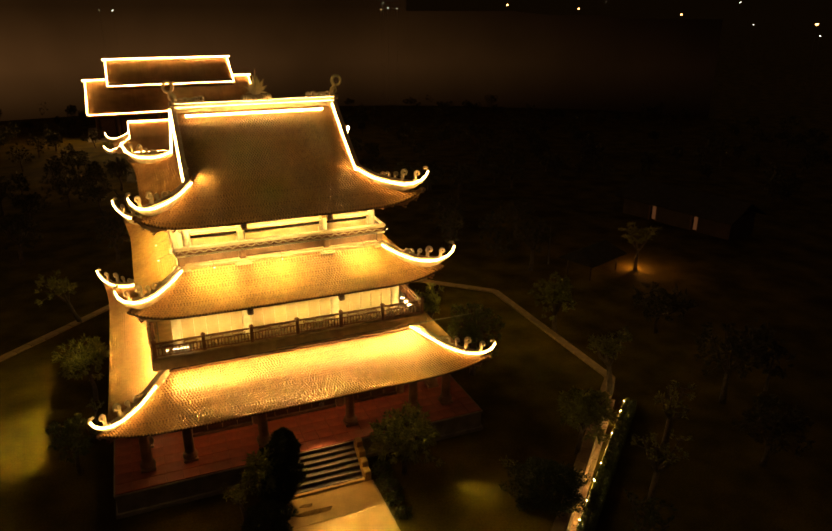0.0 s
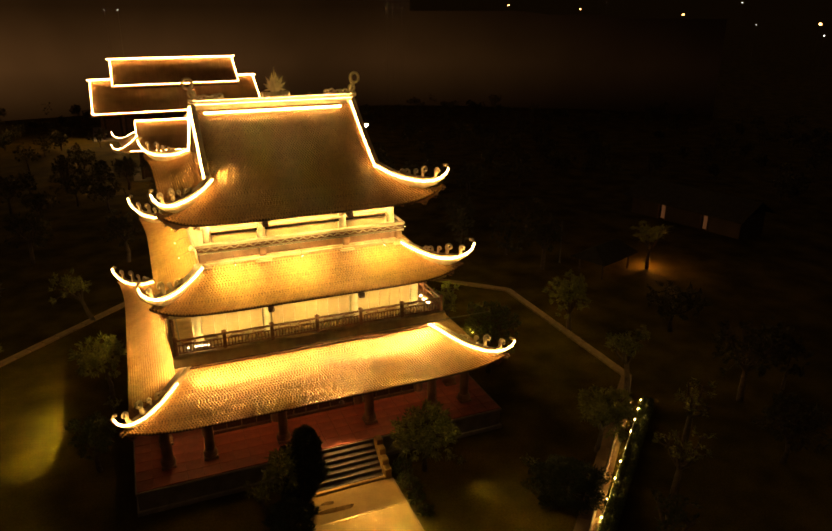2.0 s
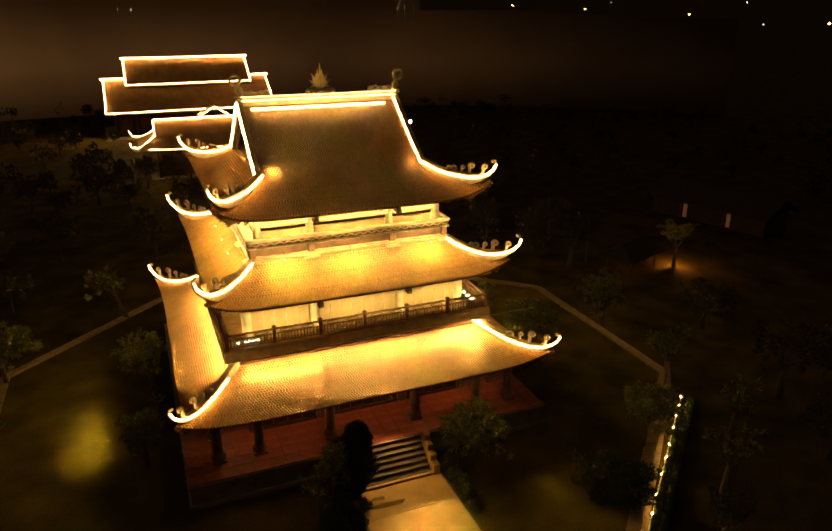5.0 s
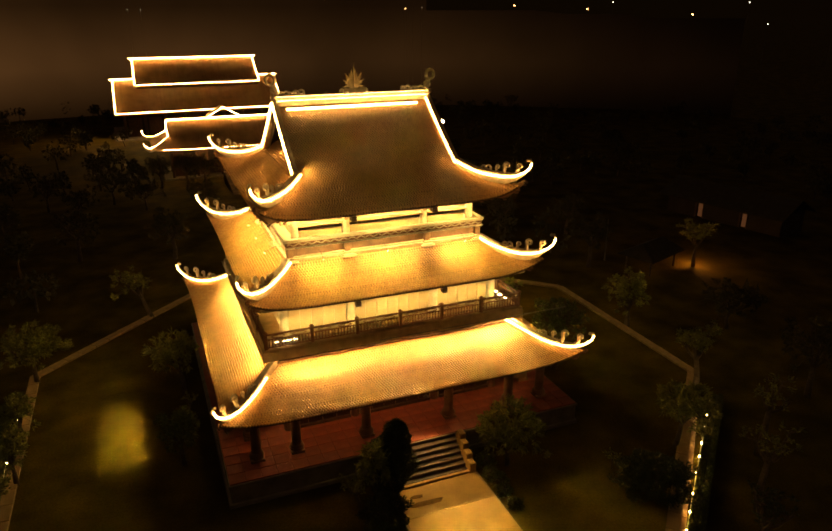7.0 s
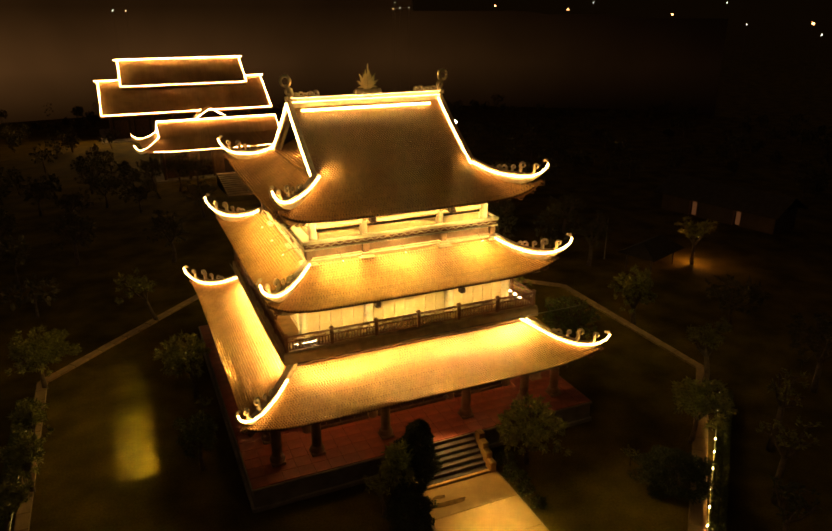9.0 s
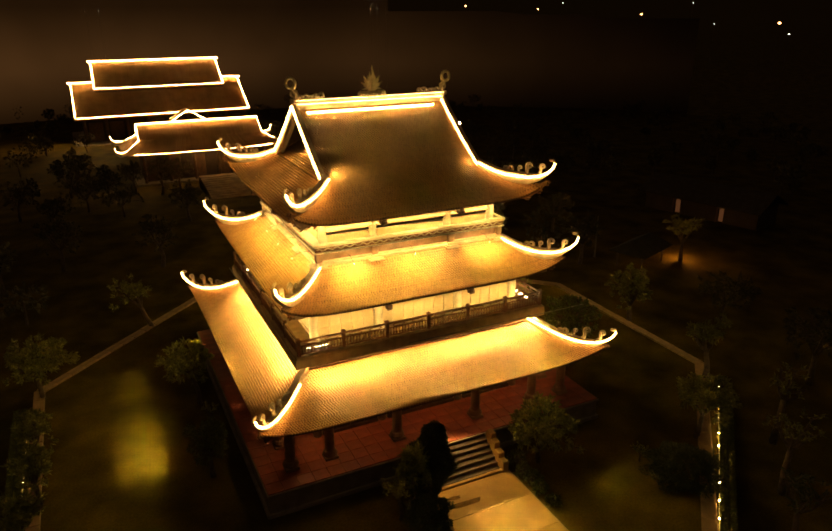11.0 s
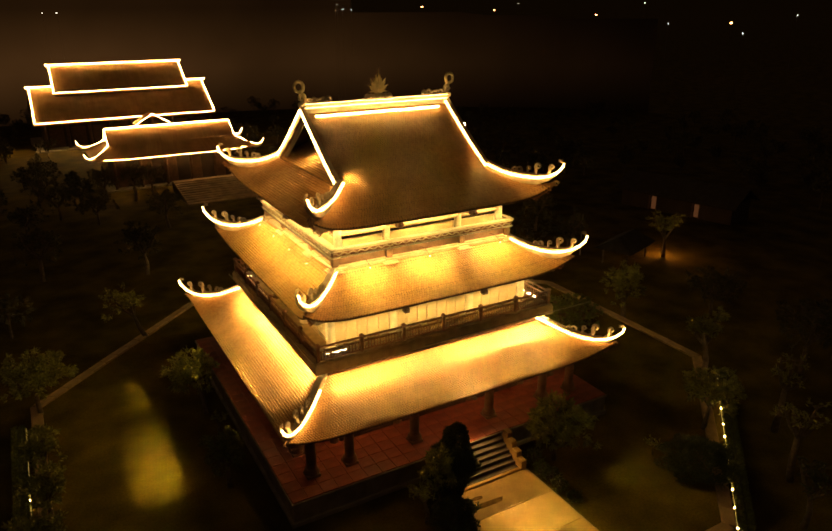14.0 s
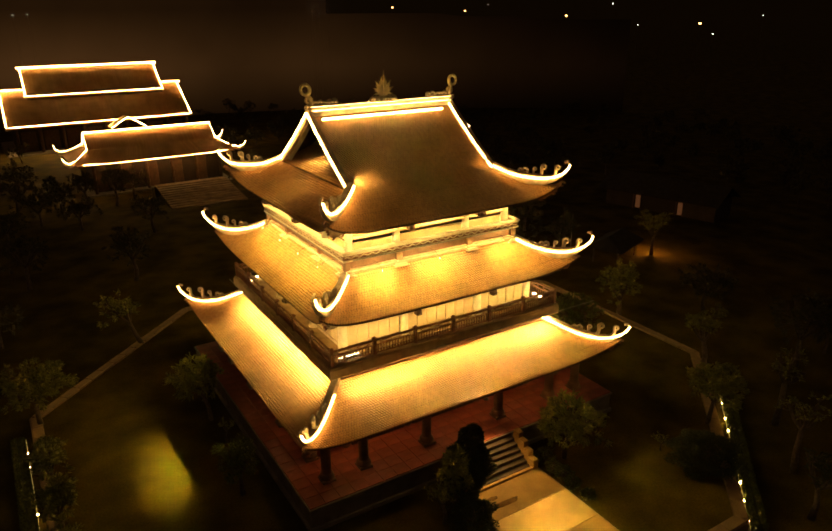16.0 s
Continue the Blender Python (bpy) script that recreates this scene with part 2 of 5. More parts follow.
def build_terrace():
    """The raised lawn with its low retaining wall."""
    inner = rim(0.3)
    g = Geo()
    g.v = [(x, y, 0.0) for x, y in inner] + [(x, y, -1.1) for x, y in inner]
    g.f = [tuple(range(8))] + [(i, 8 + i, 8 + (i + 1) % 8, (i + 1) % 8) for i in range(8)]
    lawn = put("lawn", g.mesh("lawn", GRASS), label="dark mown lawn on a low raised terrace", category="lawn", kind="structure")
    outer = rim(0.36)
    for i in range(8):
        a, b, c, d = inner[i], inner[(i + 1) % 8], outer[(i + 1) % 8], outer[i]
        w = Geo()
        w.v = [(*a, -1.1), (*b, -1.1), (*c, -1.1), (*d, -1.1), (*a, 0.05), (*b, 0.05), (*c, 0.05), (*d, 0.05)]
        w.f = [(4, 7, 6, 5), (3, 2, 6, 7), (0, 1, 2, 3), (1, 0, 4, 5), (0, 3, 7, 4), (2, 1, 5, 6)]
        part("retaining_wall", w, KERB, lawn, "low plastered retaining wall of the terrace")
    part("walkway_bank", Geo().box(-2.7, 2.7, -30.2, -20.8, -1.1, -0.06), STONE, lawn)


build_terrace()

# ---------------------------------------------------------------- the pagoda
pagoda = thing("pagoda", "three-tiered pagoda outlined in glowing light ropes on a raised red-floored base", "pagoda")

TIERS = {
    "lower": dict(wT=6.4, zT=6.12, wE=9.85, zE=4.1, wC=10.2, lift=0.82, sag=0.35),
    "middle": dict(wT=5.5, zT=10.88, wE=7.85, zE=9.14, wC=8.25, lift=0.92, sag=0.35),
    "upper": dict(wT=4.5, zT=14.95, wE=6.95, zE=13.42, wC=7.25, lift=0.8, sag=0.15),
}
HIPS = {
    "lower": [(6.6, 6.15), (7.1, 5.86), (7.6, 5.56), (8.0, 5.33), (8.4, 5.13), (8.85, 5.0), (9.3, 4.95), (9.8, 5.05), (10.15, 5.27), (10.38, 5.55), (10.48, 5.85), (10.42, 6.0)],
    "middle": [(5.6, 10.82), (6.0, 10.58), (6.4, 10.40), (6.9, 10.24), (7.3, 10.20), (7.7, 10.25), (8.05, 10.40), (8.4, 10.68), (8.62, 11.0), (8.68, 11.3), (8.56, 11.52)],
    "upper": [(4.55, 15.12), (4.85, 14.94), (5.2, 14.74), (5.6, 14.60), (6.0, 14.53), (6.56, 14.49), (7.0, 14.60), (7.3, 14.80), (7.5, 15.08), (7.57, 15.33), (7.47, 15.52)],
}


def skirt(T, x, v):
    """A point on the front slope of a skirt roof: x along it in metres, v from 0 at the top to 1 at the eave (arrays)."""
    L = T["wT"] + (T["wC"] - T["wT"]) * v
    s = np.clip(x / L, -1, 1)
    e = np.abs(s) ** 8
    out = T["wT"] + (T["wE"] - T["wT"] + (T["wC"] - T["wE"]) * e) * v
    u = 1 - v
    z = T["zE"] + (T["zT"] - T["zE"]) * (u * (1 - T["sag"]) + T["sag"] * u * u) + T["lift"] * e * v ** 2.6
    return np.stack([s * L, -out, z], -1)


def gable_slope(x, q):
    """A point on the main front slope of the top roof: q from 0 at the ridge to 1 at the break."""
    u = 1 - q
    return np.stack([x, -4.5 * q, 14.95 + 3.22 * (u * 0.88 + 0.12 * u * u)], -1)


def tile_field(surface, length, half, name, pitch=0.15, row=0.142):
    """Rows of pointed tiles laid over a slope, every other row set off by half a tile."""
    rng = np.random.default_rng(5)
    rows = int(length / row)
    pieces = []
    for j in range(rows):
        v = j / rows
        h = half(v + 0.5 / rows)
        n = int(2 * h / pitch)
        x = (np.arange(n + (j % 2)) - (n - 1 + (j % 2)) / 2) * pitch
        x = x[np.abs(x) < h + 0.02]
        dv = 1.0 / rows
        jig = rng.normal(0, 0.002, (len(x), 2))
        corners = []
        w = pitch * 0.46
        for a, b, up in ((-w, 0, 0.0), (0, 0, 0.03), (w, 0, 0.0), (w, 0.5, 0.035), (0, 1.6, 0.11), (-w, 0.5, 0.035)):
            p = surface(x + a + jig[:, 0], np.minimum(v + b * dv, 1.02) + 0 * x)
            p[:, 2] += up + jig[:, 1]
            corners.append(p)
        for k in (3, 4, 5):
            p = corners[k].copy()
            p[:, 2] -= 0.09
            corners.append(p)
        pieces.append(np.stack(corners, 1))
    P = np.concatenate(pieces)
    n = len(P)
    base = np.arange(n)[:, None] * 9
    top = (base + np.array([0, 5, 4, 1])[::-1]).tolist() + (base + np.array([1, 4, 3, 2])[::-1]).tolist()
    l1 = (base + np.array([3, 4, 7, 6])[::-1]).tolist()
    l2 = (base + np.array([4, 5, 8, 7])[::-1]).tolist()
    me = bpy.data.meshes.new(name)
    me.from_pydata(P.reshape(-1, 3).tolist(), [], top + l1 + l2)
    me.materials.append(TILE)
    me.update()
    return me


def deck_mesh(surface, half, name, thick=0.09):
    """The boarded roof under the tiles, with its thickness at the eave."""
    nv, ns = 8, 32
    g = Geo()
    top = []
    for j in range(nv + 1):
        v = np.full(ns + 1, j / nv)
        top.append(surface(np.linspace(-1, 1, ns + 1) * half(j / nv), v))
    T = np.array(top).reshape(-1, 3)
    B = T.copy()
    B[:, 2] -= thick
    g.v = [tuple(p) for p in T] + [tuple(p) for p in B]
    k = len(T)
    row = ns + 1
    for j in range(nv):
        for i in range(ns):
            a = j * row + i
            g.f += [(a, a + row, a + row + 1, a + 1), (k + a, k + a + 1, k + a + row + 1, k + a + row)]
    for i in range(ns):
        a = nv * row + i
        g.f.append((a, k + a, k + a + 1, a + 1))
    return g.mesh(name, DECK)


def scroll(size, lean=0.25, turns=1.15):
    """A curled cloud ornament standing on its foot, in x, z."""
    g = Geo()
    path, rad = [], []
    for i in range(8):
        t = i / 7
        path.append((lean * math.sin(t * 2.4) * 0.55, 0, 0.62 * t))
        rad.append(0.13 - 0.03 * t)
    cx, cz = path[-1][0] + 0.17, 0.66
    for i in range(1, 15):
        a = math.pi - i / 14 * turns * 2 * math.pi
        r = 0.17 * (1 - 0.55 * i / 14)
        path.append((cx + r * math.cos(a), 0, cz + r * math.sin(a)))
        rad.append(0.095 - 0.045 * i / 14)
    g.tube([(x * size, y, z * size) for x, y, z in path], [r * size for r in rad], 7)
    g.lathe([(0.02, 0), (0.2, 0.02), (0.17, 0.12), (0.1, 0.2), (0.02, 0.22)], 10, Matrix.Scale(size, 4))
    return g


def cloud(size):
    """A low curled cloud: two rolled lobes on a common foot."""
    g = Geo()
    for sx, r, x0 in ((1, 0.17, 0.12), (-1, 0.13, -0.16)):
        path, rad = [], []
        for i in range(14):
            a = math.pi * (-0.2 + i / 13 * 2.1)
            q = r * (1 - 0.5 * i / 13)
            path.append(((x0 + sx * q * math.cos(a)) * size, 0, (0.2 + q * math.sin(a)) * size))
            rad.append((0.085 - 0.04 * i / 13) * size)
        g.tube(path, rad, 7)
    g.box(-0.34 * size, 0.3 * size, -0.07 * size, 0.07 * size, 0, 0.14 * size, 0.05 * size)
    return g


SCROLL, CLOUD = scroll(1.0).mesh("curled_finial", RIDGE, True), cloud(1.0).mesh("cloud_ornament", RIDGE, True)


def build_skirt_roof(key, label, figures):
    """One tier's four tiled slopes with hip ridges, ornaments and light ropes."""
    T, hip = TIERS[key], HIPS[key]
    half = lambda v: T["wT"] + (T["wC"] - T["wT"]) * v
    surf = lambda x, v: skirt(T, x, v)
    slope = math.hypot(T["wE"] - T["wT"], T["zT"] - T["zE"])
    deck, tiles = deck_mesh(surf, half, "roof_slope"), tile_field(surf, slope, half, "roof_tiles")
    rafters = Geo()
    for i in range(-int(T["wE"] / 0.45), int(T["wE"] / 0.45) + 1):
        x = i * 0.45
        p0, p1 = surf(np.array([x * 0.94]), np.array([0.45]))[0], surf(np.array([x]), np.array([0.95]))[0]
        rafters.tube([(p0[0], p0[1], p0[2] - 0.16), (p1[0], p1[1], p1[2] - 0.13)], 0.05, 4)
    rafter = rafters.mesh("rafter_row", DARKWOOD)
    path = [(-r, -r, z) for r, z in hip]
    n = len(hip)
    ridge = Geo()
    sec = []
    for i in range(n):
        t = i / (n - 1)
        w = 0.17 if t < 0.55 else 0.17 * (1 - (t - 0.55) / 0.45 * 0.72)
        up = 0.22 if t < 0.5 else 0.22 - 0.17 * min(1, (t - 0.5) / 0.15)
        down = 0.36 if t < 0.5 else 0.36 - 0.28 * min(1, (t - 0.5) / 0.25)
        sec.append((w, down, up))
    ridge.sweep(path, sec)
    ridge_me = ridge.mesh("hip_ridge", RIDGE)
    ropes = []
    for side in (-1, 1):
        pts = []
        for i, (r, z) in enumerate(hip[:-1]):
            o = (sec[i][0] + 0.045) * side / math.sqrt(2)
            pts.append((-r + o, -r - o, z + 0.03))
        ropes.append(Geo().tube(pts, 0.05, 6).mesh("light_rope", LED))
    short = Geo().tube(pts[2:], 0.05, 6).mesh("light_rope", LED)
    for k in range(4):
        m = ring(k)
        roof = put("roof_slope", deck, pagoda, m, label)
        put("roof_tiles", tiles, roof, kind="stuff", label="overlapping pointed terracotta roof tiles")
        put("rafters", rafter, roof, label="dark rafter ends under the eave")
        hr = put("hip_ridge", ridge_me, pagoda, m, "mortar hip ridge with an upswept end")
        for rope in {0: [short if key == "lower" else ropes[1]], 1: ropes[:1], 2: ropes, 3: ropes[1:]}[k]:
            put("light_rope", rope, hr, label="glowing warm light rope")
        for r, z, s, me in figures:
            put(me.name, me, hr, Matrix.Translation((-r, -r, z)) @ pose(0, 0, 0, 0, 0, 225) @ Matrix.Scale(s, 4))
    return deck


def corner_carving(key, r0, drop):
    """A scalloped plate of carved curls hanging under the hip of each corner."""
    hip = [(r, z) for r, z in HIPS[key] if r0 <= r <= TIERS[key]["wC"] + 0.1]
    up, low = [], []
    n = len(hip) - 1
    for i, (r, z) in enumerate(hip):
        q = i / n
        up.append((r * math.sqrt(2), z - 0.42))
        low.append((r * math.sqrt(2), z - 0.5 - drop * (1 - q) ** 0.7 - 0.1 * (i % 2)))
    g = Geo().prism(up + low[::-1], 0.2)
    for i, (x, z) in enumerate(low):
        g.tube([(x + 0.15 * math.cos(a), 0, z + 0.04 + 0.13 * math.sin(a)) for a in np.linspace(0, 5.4, 12)], [0.075 - 0.003 * j for j in range(12)], 6)
    me = g.mesh("corner_carving", RAILWOOD)
    for k in range(4):
        put("corner_carving", me, pagoda, ring(k) @ pose(0, 0, 0, 0, 0, 225), "carved brown bracket under the corner of the eave")


build_skirt_roof("lower", "curved lower roof slope of brown tiles", [(8.35, 5.3, 0.95, CLOUD), (8.75, 5.12, 0.7, SCROLL), (9.15, 5.03, 1.0, SCROLL), (9.8, 5.08, 0.85, SCROLL), (10.36, 5.86, 0.45, CLOUD)])
build_skirt_roof("middle", "curved middle roof slope of brown tiles", [(6.75, 10.45, 0.9, CLOUD), (7.1, 10.3, 0.65, SCROLL), (7.45, 10.26, 0.95, SCROLL), (8.02, 10.4, 0.8, SCROLL), (8.54, 11.4, 0.42, CLOUD)])
build_skirt_roof("upper", "curved upper roof slope of brown tiles", [(5.75, 14.74, 0.9, CLOUD), (6.1, 14.6, 0.62, SCROLL), (6.4, 14.54, 0.9, SCROLL), (6.95, 14.62, 0.78, SCROLL), (7.44, 15.42, 0.42, CLOUD)])

corner_carving("lower", 8.4, 0.5)
corner_carving("middle", 6.3, 0.95)
corner_carving("upper", 5.1, 1.15)


def build_gable_roof():
    """The steep upper slopes, the gables, the ridge and its ornaments."""
    surf = gable_slope
    deck = deck_mesh(surf, lambda v: 4.62, "gable_roof_slope")
    tiles = tile_field(surf, math.hypot(4.5, 3.2), lambda v: 4.5, "gable_roof_tiles")
    for k in (0, 2):
        s = put("gable_roof_slope", deck, pagoda, ring(k), "steep main slope of the topmost tiled roof")
        put("roof_tiles", tiles, s, kind="stuff", label="overlapping pointed terracotta roof tiles")
        rope = Geo().tube([(-4.06 + 0.1 * i, -0.47, 17.92 + 0.015 * math.sin(i * 1.9)) for i in range(79)], [0.055 + 0.016 * math.sin(i * 2.3) for i in range(79)], 6)
        part("linear_light", rope, TUBE, s, "bright tube light under the ridge")
        part("light_channel", Geo().box(-4.1, 3.76, -0.43, -0.38, 17.86, 17.97, 0.02), METAL, s)
        lamp("linear_light_wash", "AREA", turned(k, (-0.17, -0.53, 17.97)), turned(k, (-0.17, -1.9, 16.95)), 90, (7.7, 0.03), 60, (1.0, 0.54, 0.14))
    verge = [(q, 14.95 + 3.22 * ((1 - q) * 0.88 + 0.12 * (1 - q) ** 2)) for q in np.linspace(0, 1, 9)]
    bar = Geo().sweep([(-4.6, -4.5 * q, z) for q, z in verge], [(0.14, 0.25, 0.24)] * 9).mesh("verge_ridge", RIDGE)
    outer = Geo().tube([(-4.79, -4.5 * q - 0.02, z + 0.08) for q, z in verge], 0.055, 6).mesh("light_rope", LED)
    inner = Geo().tube([(-4.41, -4.5 * q - 0.05, z + 0.1) for q, z in verge], 0.05, 6).mesh("light_rope", LED)
    barge = Geo().sweep([(-4.52, -4.5 * q, z) for q, z in verge], [(0.03, 0.62, -0.2)] * 9).mesh("barge_board", PLASTER)
    flip = Matrix.Scale(-1, 4, (0, 1, 0))
    low_half = lambda v: 4.5 * (1 - (1.05 - 1.05 * v) / 3.1) - 0.12
    apron = lambda x, v: np.stack([x, -(3.2 + 1.5 * v), 16.04 - 1.13 * v + 0 * x], -1)
    apron_deck, apron_tiles = deck_mesh(apron, low_half, "gable_apron"), tile_field(apron, 1.88, low_half, "apron_tiles")
    for k in (0, 2):
        wall = Geo().prism([(-3.2, 15.7), (3.2, 15.7), (0.0, 17.9)], 0.2).mesh("gable_wall", BOARD)
        gw = put("gable_wall", wall, pagoda, ring(k) @ pose(-3.2, 0, 0, 0, 0, 90), "recessed brown gable wall under the verge")
        part("gable_ledge", Geo().box(-2.4, 2.4, 0.05, 0.3, 16.1, 16.2, 0.03).box(-2.1, 2.1, 0.05, 0.22, 16.32, 16.4, 0.02).box(-1.2, 1.2, 0.05, 0.2, 17.0, 17.08, 0.02), TRIM, gw)
        part("gable_carving", Geo().lathe([(0.04, 0), (0.42, 0.03), (0.34, 0.1), (0.16, 0.14), (0.03, 0.15)], 14, pose(0, 0.1, 16.72, -90)), TRIM, gw)
        ap = put("gable_apron", apron_deck, pagoda, ring(k - 1), "tiled apron sloping up to the gable wall")
        put("roof_tiles", apron_tiles, ap, kind="stuff", label="overlapping pointed terracotta roof tiles")
        for f in (Matrix.Identity(4), flip):
            vb = put("verge_ridge", bar, pagoda, ring(k) @ f, "mortar verge ridge along the gable")
            put("light_rope", outer if k == 0 else inner, vb)
            put("barge_board", barge, vb, label="pale board under the verge")
    ridge = Geo()
    ridge.box(-4.65, 4.65, -0.2, 0.2, 18.02, 18.3, 0.03).box(-4.6, 4.6, -0.12, 0.12, 18.3, 18.5, 0.02).box(-4.68, 4.68, -0.18, 0.18, 18.5, 18.6, 0.03)
    rb = part("main_ridge", ridge, RIDGE, pagoda, "moulded mortar main ridge")
    for y in (-0.2, 0.2):
        part("light_rope", Geo().tube([(-4.5, y * 1.08, 18.36), (4.5, y * 1.08, 18.36)], 0.013, 6), LEDRIDGE, rb)
        # upper rope is an added helper, brightening the moulding, tails and halo
        q = 1 if y > 0 else -1
        part("light_rope", Geo().tube([(-4.55, q * 0.2, 18.57), (-0.95, q * 0.2, 18.57), (-0.75, q * 0.42, 18.57), (0.75, q * 0.42, 18.57), (0.95, q * 0.2, 18.57), (4.55, q * 0.2, 18.57)], 0.008, 6), LEDRIDGE, rb)
    # ridge ends: tall looped tails and rolling clouds
    tail = Geo()
    path, rad = [], []
    for i in range(9):
        t = i / 8
        path.append((0.16 * math.sin(t * 3.4), 0, 0.62 * t))
        rad.append(0.15 - 0.04 * t)
    for i in range(1, 21):
        a = -math.pi * 0.55 + i / 20 * 2 * math.pi * 1.05
        path.append((-0.16 + 0.27 * math.cos(a) * (1 - 0.12 * i / 20), 0.02 * math.sin(i), 0.98 + 0.30 * math.sin(a) * (1 - 0.12 * i / 20)))
        rad.append(0.105 - 0.03 * i / 20)
    tail.tube(path, rad, 8)
    path = [(0.02 + 0.16 * math.cos(a), 0.03, 0.42 + 0.17 * math.sin(a)) for a in np.linspace(0, 5.6, 14)]
    tail.tube(path, [0.085 - 0.02 * i / 13 for i in range(14)], 7)
    tail.box(-0.22, 0.22, -0.14, 0.14, -0.1, 0.16, 0.05)
    tail_me = tail.mesh("ridge_tail", RIDGE, True)
    for sx in (-1, 1):
        mirror = Matrix.Scale(sx * -1, 4, (1, 0, 0))
        put("ridge_tail", tail_me, rb, Matrix.Translation((sx * 4.62, 0, 18.5)) @ mirror, "looped dragon-tail ridge ornament")
        for d, s in ((0.55, 0.85), (1.0, 0.75), (1.4, 0.95)):
            put("cloud_ornament", CLOUD, rb, Matrix.Translation((sx * (4.6 - d), 0, 18.55)) @ Matrix.Scale(s, 4))
    # flame halo with its rod, on a scalloped mound
    for x, r in ((-0.7, 0.2), (-0.45, 0.27), (-0.16, 0.33), (0.16, 0.33), (0.45, 0.27), (0.7, 0.2)):
        part("finial_lobe", Geo().lathe([(r * 0.9, -0.1), (r, 0.05), (r * 0.85, 0.2), (r * 0.5, 0.3), (0.02, 0.34)], 10, Matrix.Translation((x, 0, 18.55))), RIDGE, rb, smooth=True)
    halo = Geo()
    halo.lathe([(0.02, -0.07), (0.32, -0.05), (0.36, 0), (0.32, 0.05), (0.02, 0.07)], 20, Matrix.Translation((0, 0, 19.14)) @ pose(0, 0, 0, 90))
    for i, a in enumerate(np.linspace(-118, 118, 15)):
        ln = (0.46 if i % 2 == 0 else 0.32) * (1 + 0.25 * max(0, math.cos(radians(a))))
        w, bend = 0.09, -0.12 * np.sign(a)
        left, right = [], []
        for q in np.linspace(0, 1, 6):
            c = bend * q * q
            hw = w * (1 - q) ** 0.7 * (0.75 + 0.9 * q * (1 - q))
            left.append((c - hw, 0.2 + ln * q))
            right.append((c + hw, 0.2 + ln * q))
        halo.prism(left + right[:-1][::-1], 0.07, Matrix.Translation((0, 0.015 * (i % 2), 19.16)) @ pose(0, 0, 0, 0, a, 0))
    part("flame_halo", halo, RIDGE, rb, "flame-edged round halo finial")
    part("finial_rod", Geo().tube([(0, 0, 18.6), (0, -0.1, 19.3), (0, -0.1, 20.28)], [0.07, 0.055, 0.02], 8), RIDGE, rb)


build_gable_roof()


